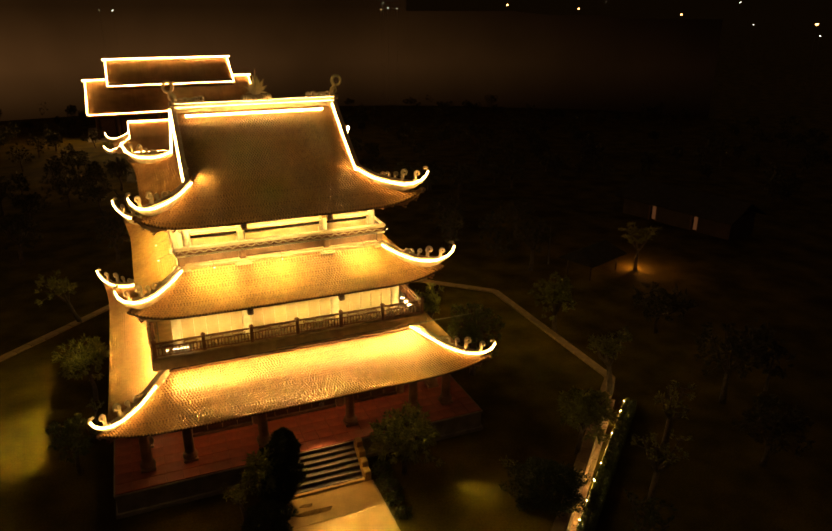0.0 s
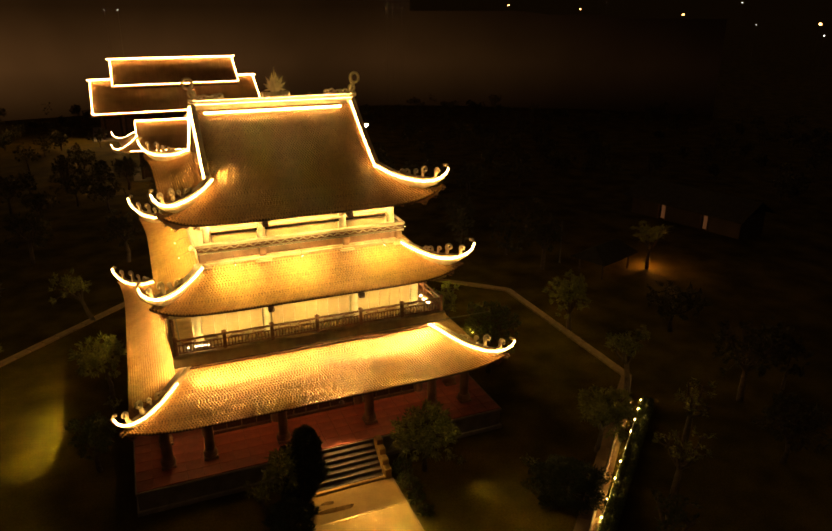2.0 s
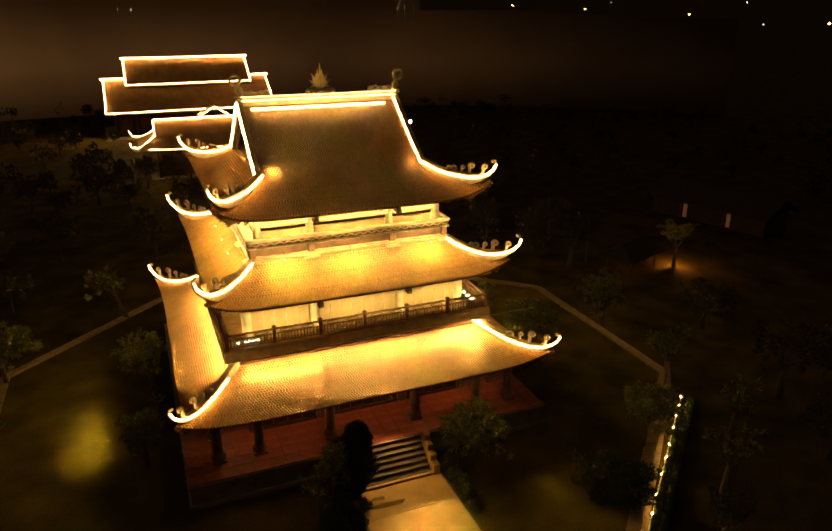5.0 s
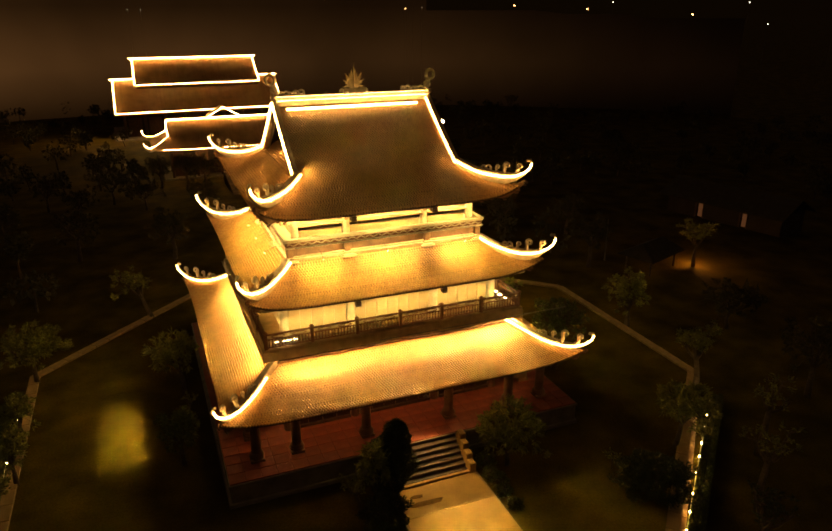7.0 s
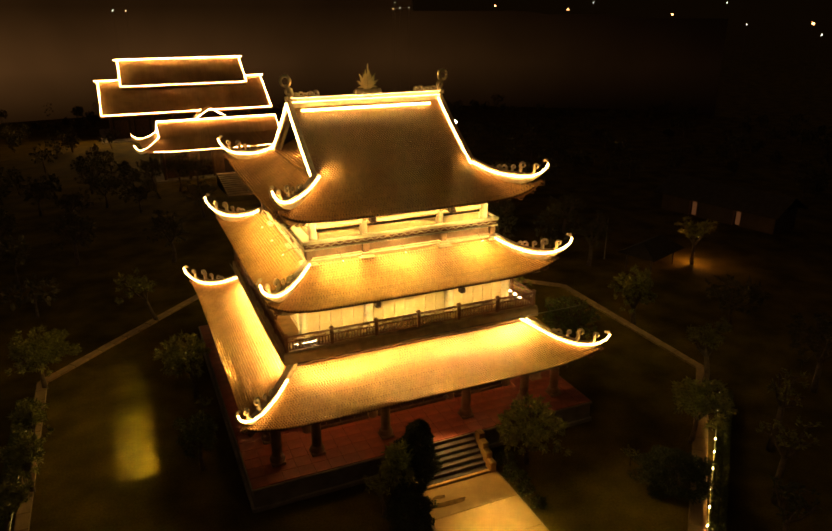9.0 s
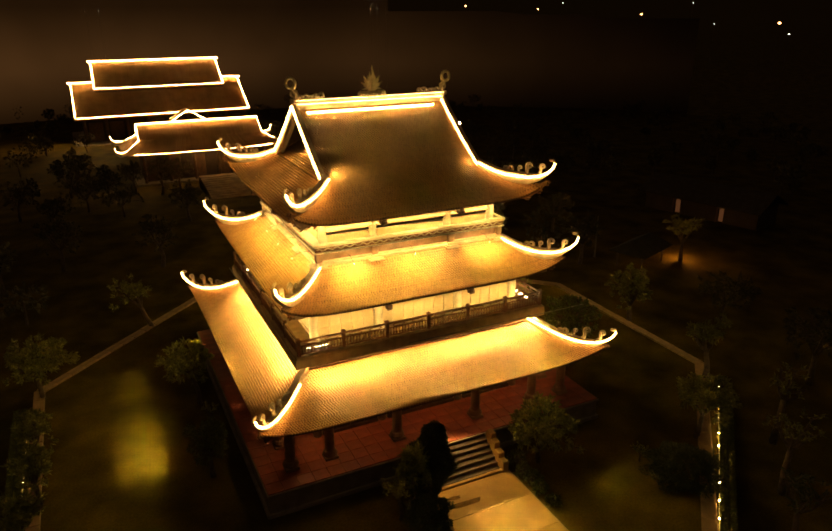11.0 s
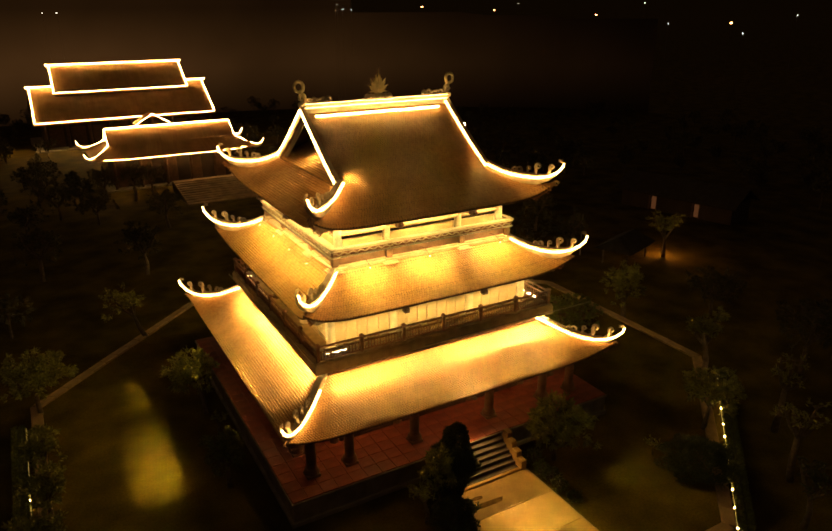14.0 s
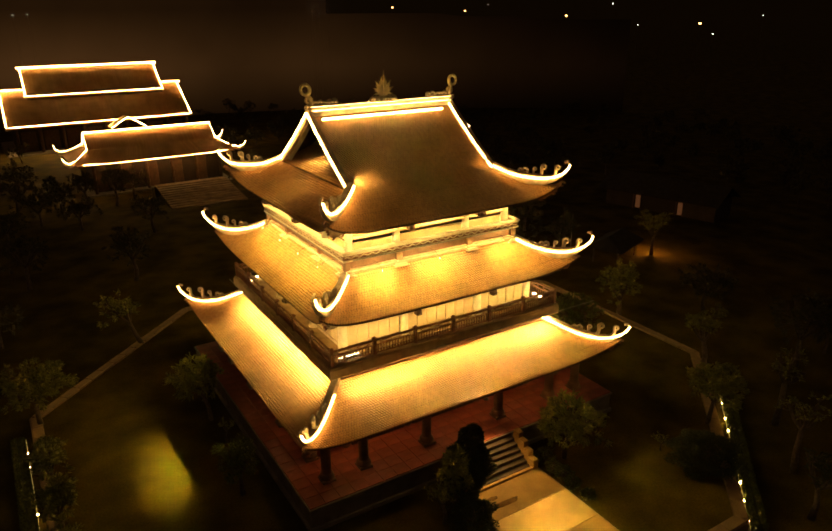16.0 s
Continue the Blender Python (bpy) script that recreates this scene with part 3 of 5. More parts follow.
def build_base():
    """The raised red floor, its plinth, the veranda columns and the ground-floor rooms."""
    pl = part("plinth", Geo().box(-10.0, 10.0, -10.0, 10.0, 0.0, 1.2, 0.03), STONE, pagoda, "raised stone plinth")
    part("plinth_foot", Geo().box(-10.12, 10.12, -10.12, 10.12, -0.2, 0.22, 0.03), STONE, pl)
    part("plinth_cap", Geo().box(-10.08, 10.08, -10.08, 10.08, 1.16, 1.295, 0.03), STONE, pl)
    tile = Geo().box(-0.395, 0.395, -0.395, 0.395, 0, 0.035, 0.008).mesh("floor_tile", REDFLOOR)
    strip = Geo().box(-10, 10, -10, 10, 1.295, 1.315).mesh("floor_bed", REDFLOOR)
    bed = put("floor_bed", strip, pagoda, label="dark red veranda floor")
    for i in range(25):
        for j in range(25):
            x, y = -9.6 + 0.8 * i, -9.6 + 0.8 * j
            if (y < -6.3 or x < -6.3) and (abs(x) > 6 or y < -6):
                put("floor_tile", tile, bed, Matrix.Translation((x, y, 1.31)))
    col = Geo()
    col.box(-0.36, 0.36, -0.36, 0.36, 0, 0.16, 0.03)
    col.lathe([(0.36, 0.16), (0.39, 0.28), (0.34, 0.42), (0.27, 0.5), (0.26, 0.6), (0.255, 2.0), (0.25, 3.05)], 16)
    col_me = col.mesh("veranda_column", COLUMN)
    cap = Geo().box(-0.42, 0.42, -0.1, 0.1, 2.72, 2.9, 0.03).box(-0.1, 0.1, -0.42, 0.42, 2.72, 2.9, 0.03).box(-0.3, 0.3, -0.3, 0.3, 2.9, 3.02, 0.03).mesh("bracket_block", DARKWOOD)
    spots = sorted({(x, y) for a in (-8.4, -6.3, -2.45, 2.45, 6.3, 8.4) for b in (-8.4, 8.4) for x, y in ((a, b), (b, a))})
    for x, y in spots:
        c = put("veranda_column", col_me, pagoda, Matrix.Translation((x, y, 1.34)), "dark stone veranda column with a flared foot")
        put("bracket_block", cap, c)
    for k in range(4):
        b = part("veranda_beam", Geo().box(-8.6, 8.6, -8.52, -8.28, 4.25, 4.6, 0.02).box(-8.6, 8.6, -8.48, -8.32, 3.85, 4.02, 0.02), DARKWOOD, pagoda, m=ring(k))
        w = part("ground_floor_wall", Geo().box(-6.3, 6.3 - 0.24, -6.3, -6.06, 1.3, 6.6, 0.01), BOARD, pagoda, "shaded wall of the ground-floor hall", ring(k))
        for x0, x1, nleaf in ((-6.0, -2.75, 4), (-2.15, 2.15, 6), (2.75, 6.0, 4)):
            part("door_sill", Geo().box(x0, x1, -6.5, -6.3, 1.34, 1.52, 0.02), DARKWOOD, w)
            part("lintel", Geo().box(x0 - 0.1, x1 + 0.1, -6.46, -6.3, 3.75, 4.0, 0.02), DARKWOOD, w)
            d = (x1 - x0) / nleaf
            for i in range(nleaf):
                g = Geo().box(0.02, d - 0.02, -6.38, -6.302, 1.54, 3.74, 0.01)
                for z0, z1 in ((1.64, 2.1), (2.2, 2.9), (3.0, 3.62)):
                    g.box(0.1, d - 0.1, -6.41, -6.38, z0, z1, 0.012)
                part("door_leaf", g, DARKWOOD, w, m=Matrix.Translation((x0 + i * d, 0, 0)))
        for x in (-6.3, -2.45, 2.45):
            part("wall_post", Geo().lathe([(0.24, 1.34), (0.24, 6.5)], 12, Matrix.Translation((x, -6.3, 0))), COLUMN, w)
    part("veranda_ceiling", Geo().box(-7.0, 7.0, -7.0, 7.0, 5.85, 5.95), DARKWOOD, pagoda)


build_base()


def build_balcony():
    """The balcony round the second storey: slab, posts, rails and turned balusters."""
    slab = Geo().box(-7.42, 7.42, -7.42, 7.42, 6.52, 6.86, 0.03).box(-7.5, 7.5, -7.5, 7.5, 6.78, 6.92, 0.03)
    sl = part("balcony_slab", slab, TRIM, pagoda, "moulded balcony slab")
    # boards added to cut off the rim floodlights' beams over the lawn
    for k in range(4):
        part("beam_visor", Geo().box(-7.53, 7.5, -7.53, -7.5, 6.313, 6.78, 0.005), TRIM, sl, m=ring(k))
    post = Geo().box(-0.09, 0.09, -0.09, 0.09, 0, 0.95, 0.015).box(-0.12, 0.12, -0.12, 0.12, 0.88, 0.94, 0.015)
    post.lathe([(0.1, 0.95), (0.09, 0.98), (0.03, 1.01)], 8)
    post_me = post.mesh("railing_post", RAILWOOD)
    xs = [-7.3, -4.9, -2.45, 0.0, 2.45, 4.9, 7.3]
    w = 2.45 - 0.2
    rails = [Geo().box(-w / 2, w / 2, -d, d, z0, z1, 0.012).mesh("rail", RAILWOOD) for d, z0, z1 in ((0.05, 0.76, 0.84), (0.035, 0.5, 0.56), (0.04, 0.06, 0.13))]
    stick = Geo().lathe([(0.03, 0.13), (0.045, 0.22), (0.025, 0.32), (0.035, 0.5)], 6).mesh("baluster", RAILWOOD)
    curl_me = Geo().tube([(0.35 * math.cos(a), 0, 0.66 + 0.075 * math.sin(a)) for a in np.linspace(0, 2 * math.pi, 13)], 0.022, 5).mesh("railing_scroll", RAILWOOD)
    for k in range(4):
        for i, x in enumerate(xs[:-1]):
            put("railing_post", post_me, sl, ring(k) @ Matrix.Translation((x, -7.3, 6.92)))
            mid = (x + xs[i + 1]) / 2
            m = ring(k) @ Matrix.Translation((mid, -7.3, 6.92))
            for rail in rails:
                put("rail", rail, sl, m)
            for dx in (-0.55, 0.55):
                put("railing_scroll", curl_me, sl, m @ Matrix.Translation((dx, 0, 0)))
            if k in (0, 3):
                for j in range(13):
                    put("baluster", stick, sl, m @ Matrix.Translation((-1.02 + 0.17 * j, 0, 0)))
            else:
                g = Geo()
                for j in range(13):
                    g.lathe([(0.03, 0.13), (0.045, 0.22), (0.025, 0.32), (0.035, 0.5)], 5, Matrix.Translation((-1.02 + 0.17 * j, 0, 0)))
                part("baluster_row", g, RAILWOOD, sl, m=m)


build_balcony()


def build_second_storey():
    """Cream-lit walls of door leaves between round columns, with brackets under the eave."""
    col = Geo()
    col.lathe([(0.33, 0), (0.34, 0.08), (0.27, 0.14), (0.245, 0.3), (0.24, 2.6)], 16)
    col_me = col.mesh("storey_column", PLASTER, False)
    arm = Geo().sweep([(0, -0.2, 1.75), (0, -0.5, 1.95), (0, -0.95, 2.05), (0, -1.35, 2.02)], [(0.09, 0.16, 0.1)] * 4)
    arm.box(-0.16, 0.16, -0.62, -0.36, 2.02, 2.22, 0.03)
    arm_me = arm.mesh("eave_bracket", TRIM)
    head_me = Geo().box(-0.15, 0.15, -1.66, -1.3, 1.76, 2.06, 0.04).box(-0.1, 0.1, -1.76, -1.64, 1.82, 2.0, 0.03).mesh("bracket_head", DARKWOOD)
    diag_arm = Geo().sweep([(-0.15, -0.15, 1.7), (-0.5, -0.5, 1.95), (-0.95, -0.95, 2.12), (-1.4, -1.4, 2.35)], [(0.1, 0.18, 0.12)] * 4).mesh("corner_bracket", TRIM)
    leaf_cache = {}
    for k in range(4):
        w = part("second_storey_wall", Geo().box(-6.0, 5.86, -6.0, -5.86, 6.9, 9.9, 0.01), PLASTER, pagoda, "brightly lit cream wall of the second storey", ring(k))
        for x in (-6.1, -2.45, 2.45):
            c = put("storey_column", col_me, pagoda, ring(k) @ Matrix.Translation((x, -6.1, 6.9)), "round cream column")
            if x > -6:
                put("eave_bracket", arm_me, c)
                put("bracket_head", head_me, c, label="dark carved bracket head")
            else:
                put("corner_bracket", diag_arm, c)
        for x0, x1, nleaf in ((-5.85, -2.7, 5), (-2.2, 2.2, 7), (2.7, 5.85, 5)):
            part("sill", Geo().box(x0, x1, -6.1, -6.0, 6.92, 7.1, 0.02), TRIM, w)
            part("head_rail", Geo().box(x0, x1, -6.1, -6.0, 8.95, 9.1, 0.02), TRIM, w)
            d = round((x1 - x0) / nleaf, 4)
            if d not in leaf_cache:
                g = Geo().box(0.015, d - 0.015, -6.07, -6.002, 7.12, 8.94, 0.01)
                g.box(0.09, d - 0.09, -6.09, -6.07, 7.24, 7.6, 0.01).box(0.09, d - 0.09, -6.09, -6.07, 7.72, 8.84, 0.01)
                leaf_cache[d] = g.mesh("door_leaf", BOARD)
            for i in range(nleaf):
                put("door_leaf", leaf_cache[d], w, Matrix.Translation((x0 + i * d, 0, 0)))
    for k in range(4):
        part("eave_beam", Geo().box(-6.6, 6.6, -6.26, -6.0, 9.12, 9.36, 0.02).box(-7.0, 7.0, -7.12, -6.98, 9.2, 9.34, 0.02), TRIM, pagoda, m=ring(k))


build_second_storey()


LEDGE = 5.72  # half width of the ledge round the top storey


def build_ledge_and_third_storey():
    """The band and scalloped ledge over the middle roof, and the panelled walls of the top storey."""
    for k in range(4):
        band = part("band_wall", Geo().box(-5.32, 5.2, -5.32, -5.2, 10.6, 11.7, 0.01), COLUMN, pagoda, "shaded brown band wall below the ledge", ring(k))
        part("base_moulding", Geo().box(-5.6, 5.6, -5.62, -5.32, 10.84, 10.97, 0.02).box(-5.52, 5.52, -5.5, -5.32, 10.97, 11.06, 0.02), TRIM, band)
        for x in (-5.42, -2.3, 2.3, 5.42):
            part("short_pilaster", Geo().box(x - 0.17, x + 0.17, -5.56, -5.32, 11.02, 11.56, 0.02).box(x - 0.12, x + 0.12, -5.6, -5.56, 11.1, 11.5, 0.02), COLUMN, band)
            part("pilaster_plinth", Geo().box(x - 0.42, x + 0.42, -5.86, -5.32, 10.74, 10.83, 0.02).box(x - 0.34, x + 0.34, -5.78, -5.32, 10.83, 10.9, 0.02).box(x - 0.24, x + 0.24, -5.66, -5.32, 10.9, 11.03, 0.02), TRIM, band, "pale stepped plinth of the short pilaster")
        for x0, x1 in ((-5.05, -2.62), (-1.98, 1.98), (2.62, 5.05)):
            part("band_panel", Geo().box(x0, x1, -5.36, -5.32, 11.12, 11.46, 0.02), COLUMN, band)
        led = part("ledge", Geo().box(-LEDGE + 0.12, LEDGE - 0.12, -LEDGE + 0.12, -5.0, 11.62, 11.86, 0.02).box(-LEDGE, LEDGE, -LEDGE, -LEDGE + 0.26, 11.92, 12.04, 0.025).box(-LEDGE + 0.04, LEDGE - 0.04, -LEDGE + 0.04, -LEDGE + 0.2, 11.86, 11.92, 0.01).box(-LEDGE + 0.03, LEDGE - 0.03, -LEDGE + 0.03, -LEDGE + 0.2, 11.53, 11.62, 0.02), PLASTER, pagoda, "projecting cream ledge with moulded edges", ring(k))
        part("frieze_board", Geo().box(-LEDGE + 0.09, LEDGE - 0.09, -LEDGE + 0.09, -LEDGE + 0.125, 11.62, 11.86, 0.005), RAILWOOD, led, "brown frieze board")
        wave = Geo().tube([(-LEDGE + 0.15 + 0.06 * i, -LEDGE + 0.085, 11.745 + 0.055 * math.sin(i * 0.06 * 13)) for i in range(int((2 * LEDGE - 0.3) / 0.06) + 1)], 0.036, 5)
        part("wave_frieze", wave, RIDGE, led, "pale wavy frieze line")
        wall = part("top_storey_wall", Geo().box(-5.0, 4.88, -5.0, -4.88, 11.6, 14.2, 0.01), PLASTER, pagoda, "lit cream wall of the top storey", ring(k))
        for x0, x1 in ((-4.75, -2.5), (-2.0, 2.0), (2.5, 4.75)):
            part("wall_panel", Geo().box(x0, x1, -5.06, -5.0, 12.66, 13.5, 0.03), BOARD, wall)
            part("wall_panel", Geo().box(x0, x1, -5.06, -5.0, 11.85, 12.26, 0.03), BOARD, wall)
            part("panel_rail", Geo().box(x0 - 0.1, x1 + 0.1, -5.26, -5.0, 12.5, 12.6, 0.03), TRIM, wall)
            # no real recess: a proud strip with the slot's shade in its colour
            part("dark_slot_strip", Geo().box(x0 - 0.06, x1 + 0.06, -5.04, -5.0, 12.3, 12.495, 0.01), STEPSTONE, wall, "dark strip below the panel rail, coloured like a shaded recess")
            part("panel_rail", Geo().box(x0 - 0.1, x1 + 0.1, -5.14, -5.0, 13.58, 13.75, 0.03), TRIM, wall)
        for x in (-5.05, -2.25, 2.25):
            c = part("top_storey_column", Geo().lathe([(0.28, 0), (0.28, 0.06), (0.21, 0.12), (0.2, 2.2)], 14), PLASTER, pagoda, "round cream column", ring(k) @ Matrix.Translation((x, -5.08, 11.6)))
            if x > -5:
                part("eave_bracket", Geo().sweep([(0, -0.15, 1.2), (0, -0.42, 1.42), (0, -0.95, 1.52), (0, -1.4, 1.52)], [(0.09, 0.16, 0.1)] * 4).box(-0.16, 0.16, -0.5, -0.22, 1.6, 1.98, 0.03), TRIM, c)
                part("bracket_head", Geo().box(-0.15, 0.15, -1.74, -1.3, 1.36, 1.66, 0.04).box(-0.1, 0.1, -1.84, -1.72, 1.42, 1.6, 0.03), DARKWOOD, c, "dark carved bracket head")
            else:
                part("corner_bracket", Geo().sweep([(-0.1, -0.1, 1.55), (-0.5, -0.5, 1.85), (-1.0, -1.0, 2.0), (-1.5, -1.5, 2.25)], [(0.1, 0.18, 0.1)] * 4), TRIM, c)
        part("eave_beam", Geo().box(-5.5, 5.5, -5.24, -5.0, 13.75, 13.95, 0.02), TRIM, pagoda, m=ring(k))
    part("ledge_floor", Geo().box(-5.55, 5.55, -5.55, 5.55, 11.5, 11.62), STONE, pagoda)


build_ledge_and_third_storey()

# ---------------------------------------------------------------- steps and walkway
stairs = thing("staircase", "stone staircase with low stepped side walls up to the veranda", "staircase", (0, -10.12, 0))
for i in range(7):
    part("step", Geo().box(-2.05, 2.05, -1.72 + 0.28 * i, 0.02, 0.0 + 0.19 * i, 0.19 * (i + 1), 0.015), STEPSTONE, stairs, "worn stone step")
for sx in (-1, 1):
    g = Geo()
    for i, (y0, z1) in enumerate(((-0.62, 1.62), (-1.05, 1.3), (-1.5, 0.95), (-1.95, 0.62))):
        g.box(sx * 2.25 - 0.18, sx * 2.25 + 0.18, y0, y0 + 0.5, 0, z1, 0.04)
    part("side_wall", g, PAVING, stairs, "pale stepped side wall")

walkway = tagged(new("walkway"), "pale concrete slab walkway leading to the stairs", "walkway", kind="structure")
rnd = random.Random(3)
for i in range(8):
    y1 = -11.85 - 2.3 * i
    g = Geo().box(-2.4, 2.4, y1 - 2.294, y1, -0.1, 0.05 + rnd.uniform(-0.004, 0.004), 0.012)
    part("paving_slab", g, PAVING, walkway)
part("landing_step", Geo().box(-2.3, 2.3, -12.02, -11.6, 0.0, 0.16, 0.02), PAVING, walkway)
for sx in (-1, 1):
    part("walkway_edge", Geo().box(sx * 2.45 - 0.05, sx * 2.45 + 0.05, -30, -12.05, -0.1, 0.035, 0.01), KERB, walkway)

# two flat, darker ovals laid just above the slabs
for x, y, a, b in ((-1.25, -12.75, 0.34, 0.13), (-0.95, -13.35, 0.95, 0.2)):
    edge = [(x + a * (1 + 0.14 * math.sin(3 * q + x)) * math.cos(q), y + b * (1 + 0.2 * math.sin(2 * q + a * 9)) * math.sin(q)) for q in np.linspace(0, 2 * math.pi, 25)[:-1]]
    dark_patch = Geo()
    dark_patch.v = [(p, q, 0.0585) for p, q in edge] + [(p, q, 0.03) for p, q in edge]
    dark_patch.f = [tuple(range(24))] + [(i, 24 + i, 24 + (i + 1) % 24, (i + 1) % 24) for i in range(24)]
    part("dark_oval", dark_patch, DARKPAVE, walkway, "dark oval patch on the concrete")

# ---------------------------------------------------------------- octagonal garden path
garden_path = tagged(new("garden_path"), "narrow raised concrete path round the lawn", "path", kind="structure")
for i in range(8):
    a, b = Vector((*OCT[i], 0)), Vector((*OCT[(i + 1) % 8], 0))
    d = (b - a).normalized()
    n = int((b - a).length / 1.2)
    out = Vector((d.y, -d.x, 0))
    q = (b - a).length / n
    for j in range(n):
        m = Matrix.Translation(a + d * (q * (j + 0.5))) @ pose(0, 0, 0, 0, 0, math.degrees(math.atan2(d.y, d.x)))
        part("path_slab", Geo().box(-q / 2 + 0.01, q / 2 - 0.01, -0.3, 0.3, -0.1, 0.14 + rnd.uniform(-0.01, 0.01), 0.02), KERB, garden_path, m=m)

# ---------------------------------------------------------------- floodlights of the pagoda
def floodlight(at, aim, length, watts, spread, label, depth=0.1, colour=WARM):
    """A slim lamp housing with its lamp in front of it."""
    t = thing("floodlight", label, "floodlight", at, group="floodlights on the pagoda")
    d = (Vector(aim) - Vector(at)).normalized()
    q = d.to_track_quat("-Z", "Y").to_matrix().to_4x4()
    part("housing", Geo().box(-length / 2, length / 2, -depth / 2, depth / 2, 0.015, 0.07, 0.012, q), METAL, t)
    part("bracket", Geo().box(-0.03, 0.03, -0.02, 0.02, 0.06, 0.16, 0.005, q), METAL, t)
    lamp("floodlight_beam", "AREA", at, aim, watts, (length, depth), spread, colour)
    return t


def roof_flood(x, watts, k):
    """A small bulb on a thin arm reaching out from below the ledge over the roof."""
    at = Vector((x, -6.5, 11.0))
    t = thing("bracket_lamp", "small bulb on a thin arm over the middle roof", "lamp", turned(k, at), 90 * k, group="bracket lamps on the pagoda")
    part("arm", Geo().tube([(0, 1.0, 0.3), (0, 0.5, 0.34), (0, 0.05, 0.14)], 0.012, 5), STEPSTONE, t)
    part("socket", Geo().lathe([(0.02, 0.09), (0.03, 0.1), (0.03, 0.14), (0.015, 0.15)], 8), STEPSTONE, t)
    part("bulb", Geo().lathe([(0.006, 0.04), (0.014, 0.05), (0.016, 0.07), (0.01, 0.09)], 8), LENS, t)
    # added strip lamp, far wider than the bulb, to brighten the ledge face
    lamp("ledge_fill_light", "AREA", turned(k, at + Vector((0, -0.04, 0.04))), turned(k, (x, -5.7, 11.75)), 36, (2.6, 0.06), 160, colour=(1.0, 0.66, 0.2))
    lamp("bracket_lamp_bulb", "AREA", turned(k, at + Vector((0, 0.1, 0.36))), turned(k, at + Vector((0, -0.12, -1))), watts, (1.9, 0.35), 124, colour=(1.0, 0.72, 0.11))


def balcony_spots(x, y, n, d):
    """A row of small lit spotlights on the balcony floor."""
    for i in range(n):
        at = (x + d[0] * i, y + d[1] * i, 6.92)
        t = thing("balcony_spotlight", "small glowing spotlight on the balcony floor", "spotlight", at, group="spotlights on the balcony")
        part("stand", Geo().tube([(0, 0, 0), (0, 0, 0.22)], 0.03, 6), METAL, t)
        part("housing", Geo().lathe([(0.06, 0.2), (0.11, 0.24), (0.12, 0.34), (0.1, 0.35)], 12), METAL, t)
        part("lens", Geo().lathe([(0.1, 0.352), (0.09, 0.37), (0.02, 0.385)], 12), LENS, t)


def build_floodlights():
    for k in range(4):
        # under the rim of the balcony slab, washing the lower roof and the lawn
        if k % 2 == 0:
            for x, ln in ((-4.65, 3.9), (3.85, 5.7)):
                floodlight(turned(k, (x, -7.4, 6.44)), turned(k, (x, -7.68, 5.25)), ln, 13 * ln, 21, "slim grey floodlight under the rim of the balcony", 0.03)
            floodlight(turned(k, (0, -7.34, 6.46)), turned(k, (0, -7.7, 5.2)), 13.6, 720, 114, "long slim floodlight under the rim of the balcony", 0.04)
        else:
            for x in (-4.8, -2.0, 0.5, 2.9, 5.4):
                floodlight(turned(k, (x, -7.34, 6.45)), turned(k, (x, -7.45, 5.2)), 1.3, 165 if k == 3 else 130, 106, "short grey floodlight under the rim of the balcony", 0.05)
        if k == 3:
            floodlight(turned(k, (0, -7.36, 6.46)), turned(k, (0, -7.55, 5.2)), 13.6, 330, 98, "long slim floodlight under the rim of the balcony", 0.04)
        if k == 0:
            floodlight((6.0, -7.34, 6.45), (6.0, -7.5, 5.2), 2.4, 110, 112, "short grey floodlight under the rim of the balcony", 0.05)
            floodlight((0.4, -7.6, 6.42), (0.4, -15.4, 0), 3.4, 100, 36, "slim floodlight on the balcony rim turned to the walkway", 0.06)
        # on the rim, thrown over the eave on to the lawn
        for x, ln, watts, cut in (((6.4, 8.0, 52, 20),), ((-4.0, 3.2, 60, 17),), ((0.0, 9.0, 75, 18),), ((2.0, 5.6, 185, 15), (-4.0, 8.6, 52, 15)))[k]:
            floodlight(turned(k, (x, -7.62, 6.44)), turned(k, (x, -14.55, 0)), ln, watts, cut, "slim floodlight on the balcony rim turned to the lawn", 0.03, (1.0, 0.69, 0.13))
        # on the balcony floor, lighting the storey's wall
        for x in (-4.4, 0.0, 4.4):
            floodlight(turned(k, (x, -7.02, 7.06)), turned(k, (x, -6.1, 8.9)), 3.9, 76, 160, "slim floodlight on the balcony floor facing the wall", 0.06)
        # standing on the middle roof
        for x in (-3.9, -0.4, 4.2) if k % 2 == 0 else (-3.7, -1.0, 1.7, 4.3):
            roof_flood(x, 78 if k % 2 == 0 else 58, k)
        # under the top eave, lighting the top storey's wall
        for x in (-3.6, 0.0, 3.6):
            floodlight(turned(k, (x, -5.85, 13.3)), turned(k, (x, -5.05, 12.55)), 3.2, 90, 116, "slim floodlight under the eave facing the wall", 0.06)
        # under the ledge, washing the middle roof
        floodlight(turned(k, (0, -5.78, 11.56)), turned(k, (0, -6.5, 10.2)), 10.4, 420 if k % 2 == 0 else 300, 150, "long slim floodlight under the ledge rim", 0.04)
    for sx in (-1, 1):
        floodlight((sx * 3.5, 0.0, 16.22), (sx * 4.3, 0.1, 15.1), 0.25, 150, 110, "small floodlight under the gable ledge")
        floodlight((sx * 4.15, -4.3, 15.45), (sx * 2.4, -4.7, 14.85), 0.25, 32, 160, "small floodlight beside the verge ridge")
    t = thing("gable_lamp", "small glowing globe lamp on the verge of the gable", "lamp", (5.02, -1.35, 16.86))
    part("globe", Geo().lathe([(0.02, -0.1), (0.08, -0.07), (0.1, 0), (0.08, 0.07), (0.02, 0.1)], 12), LENS, t)
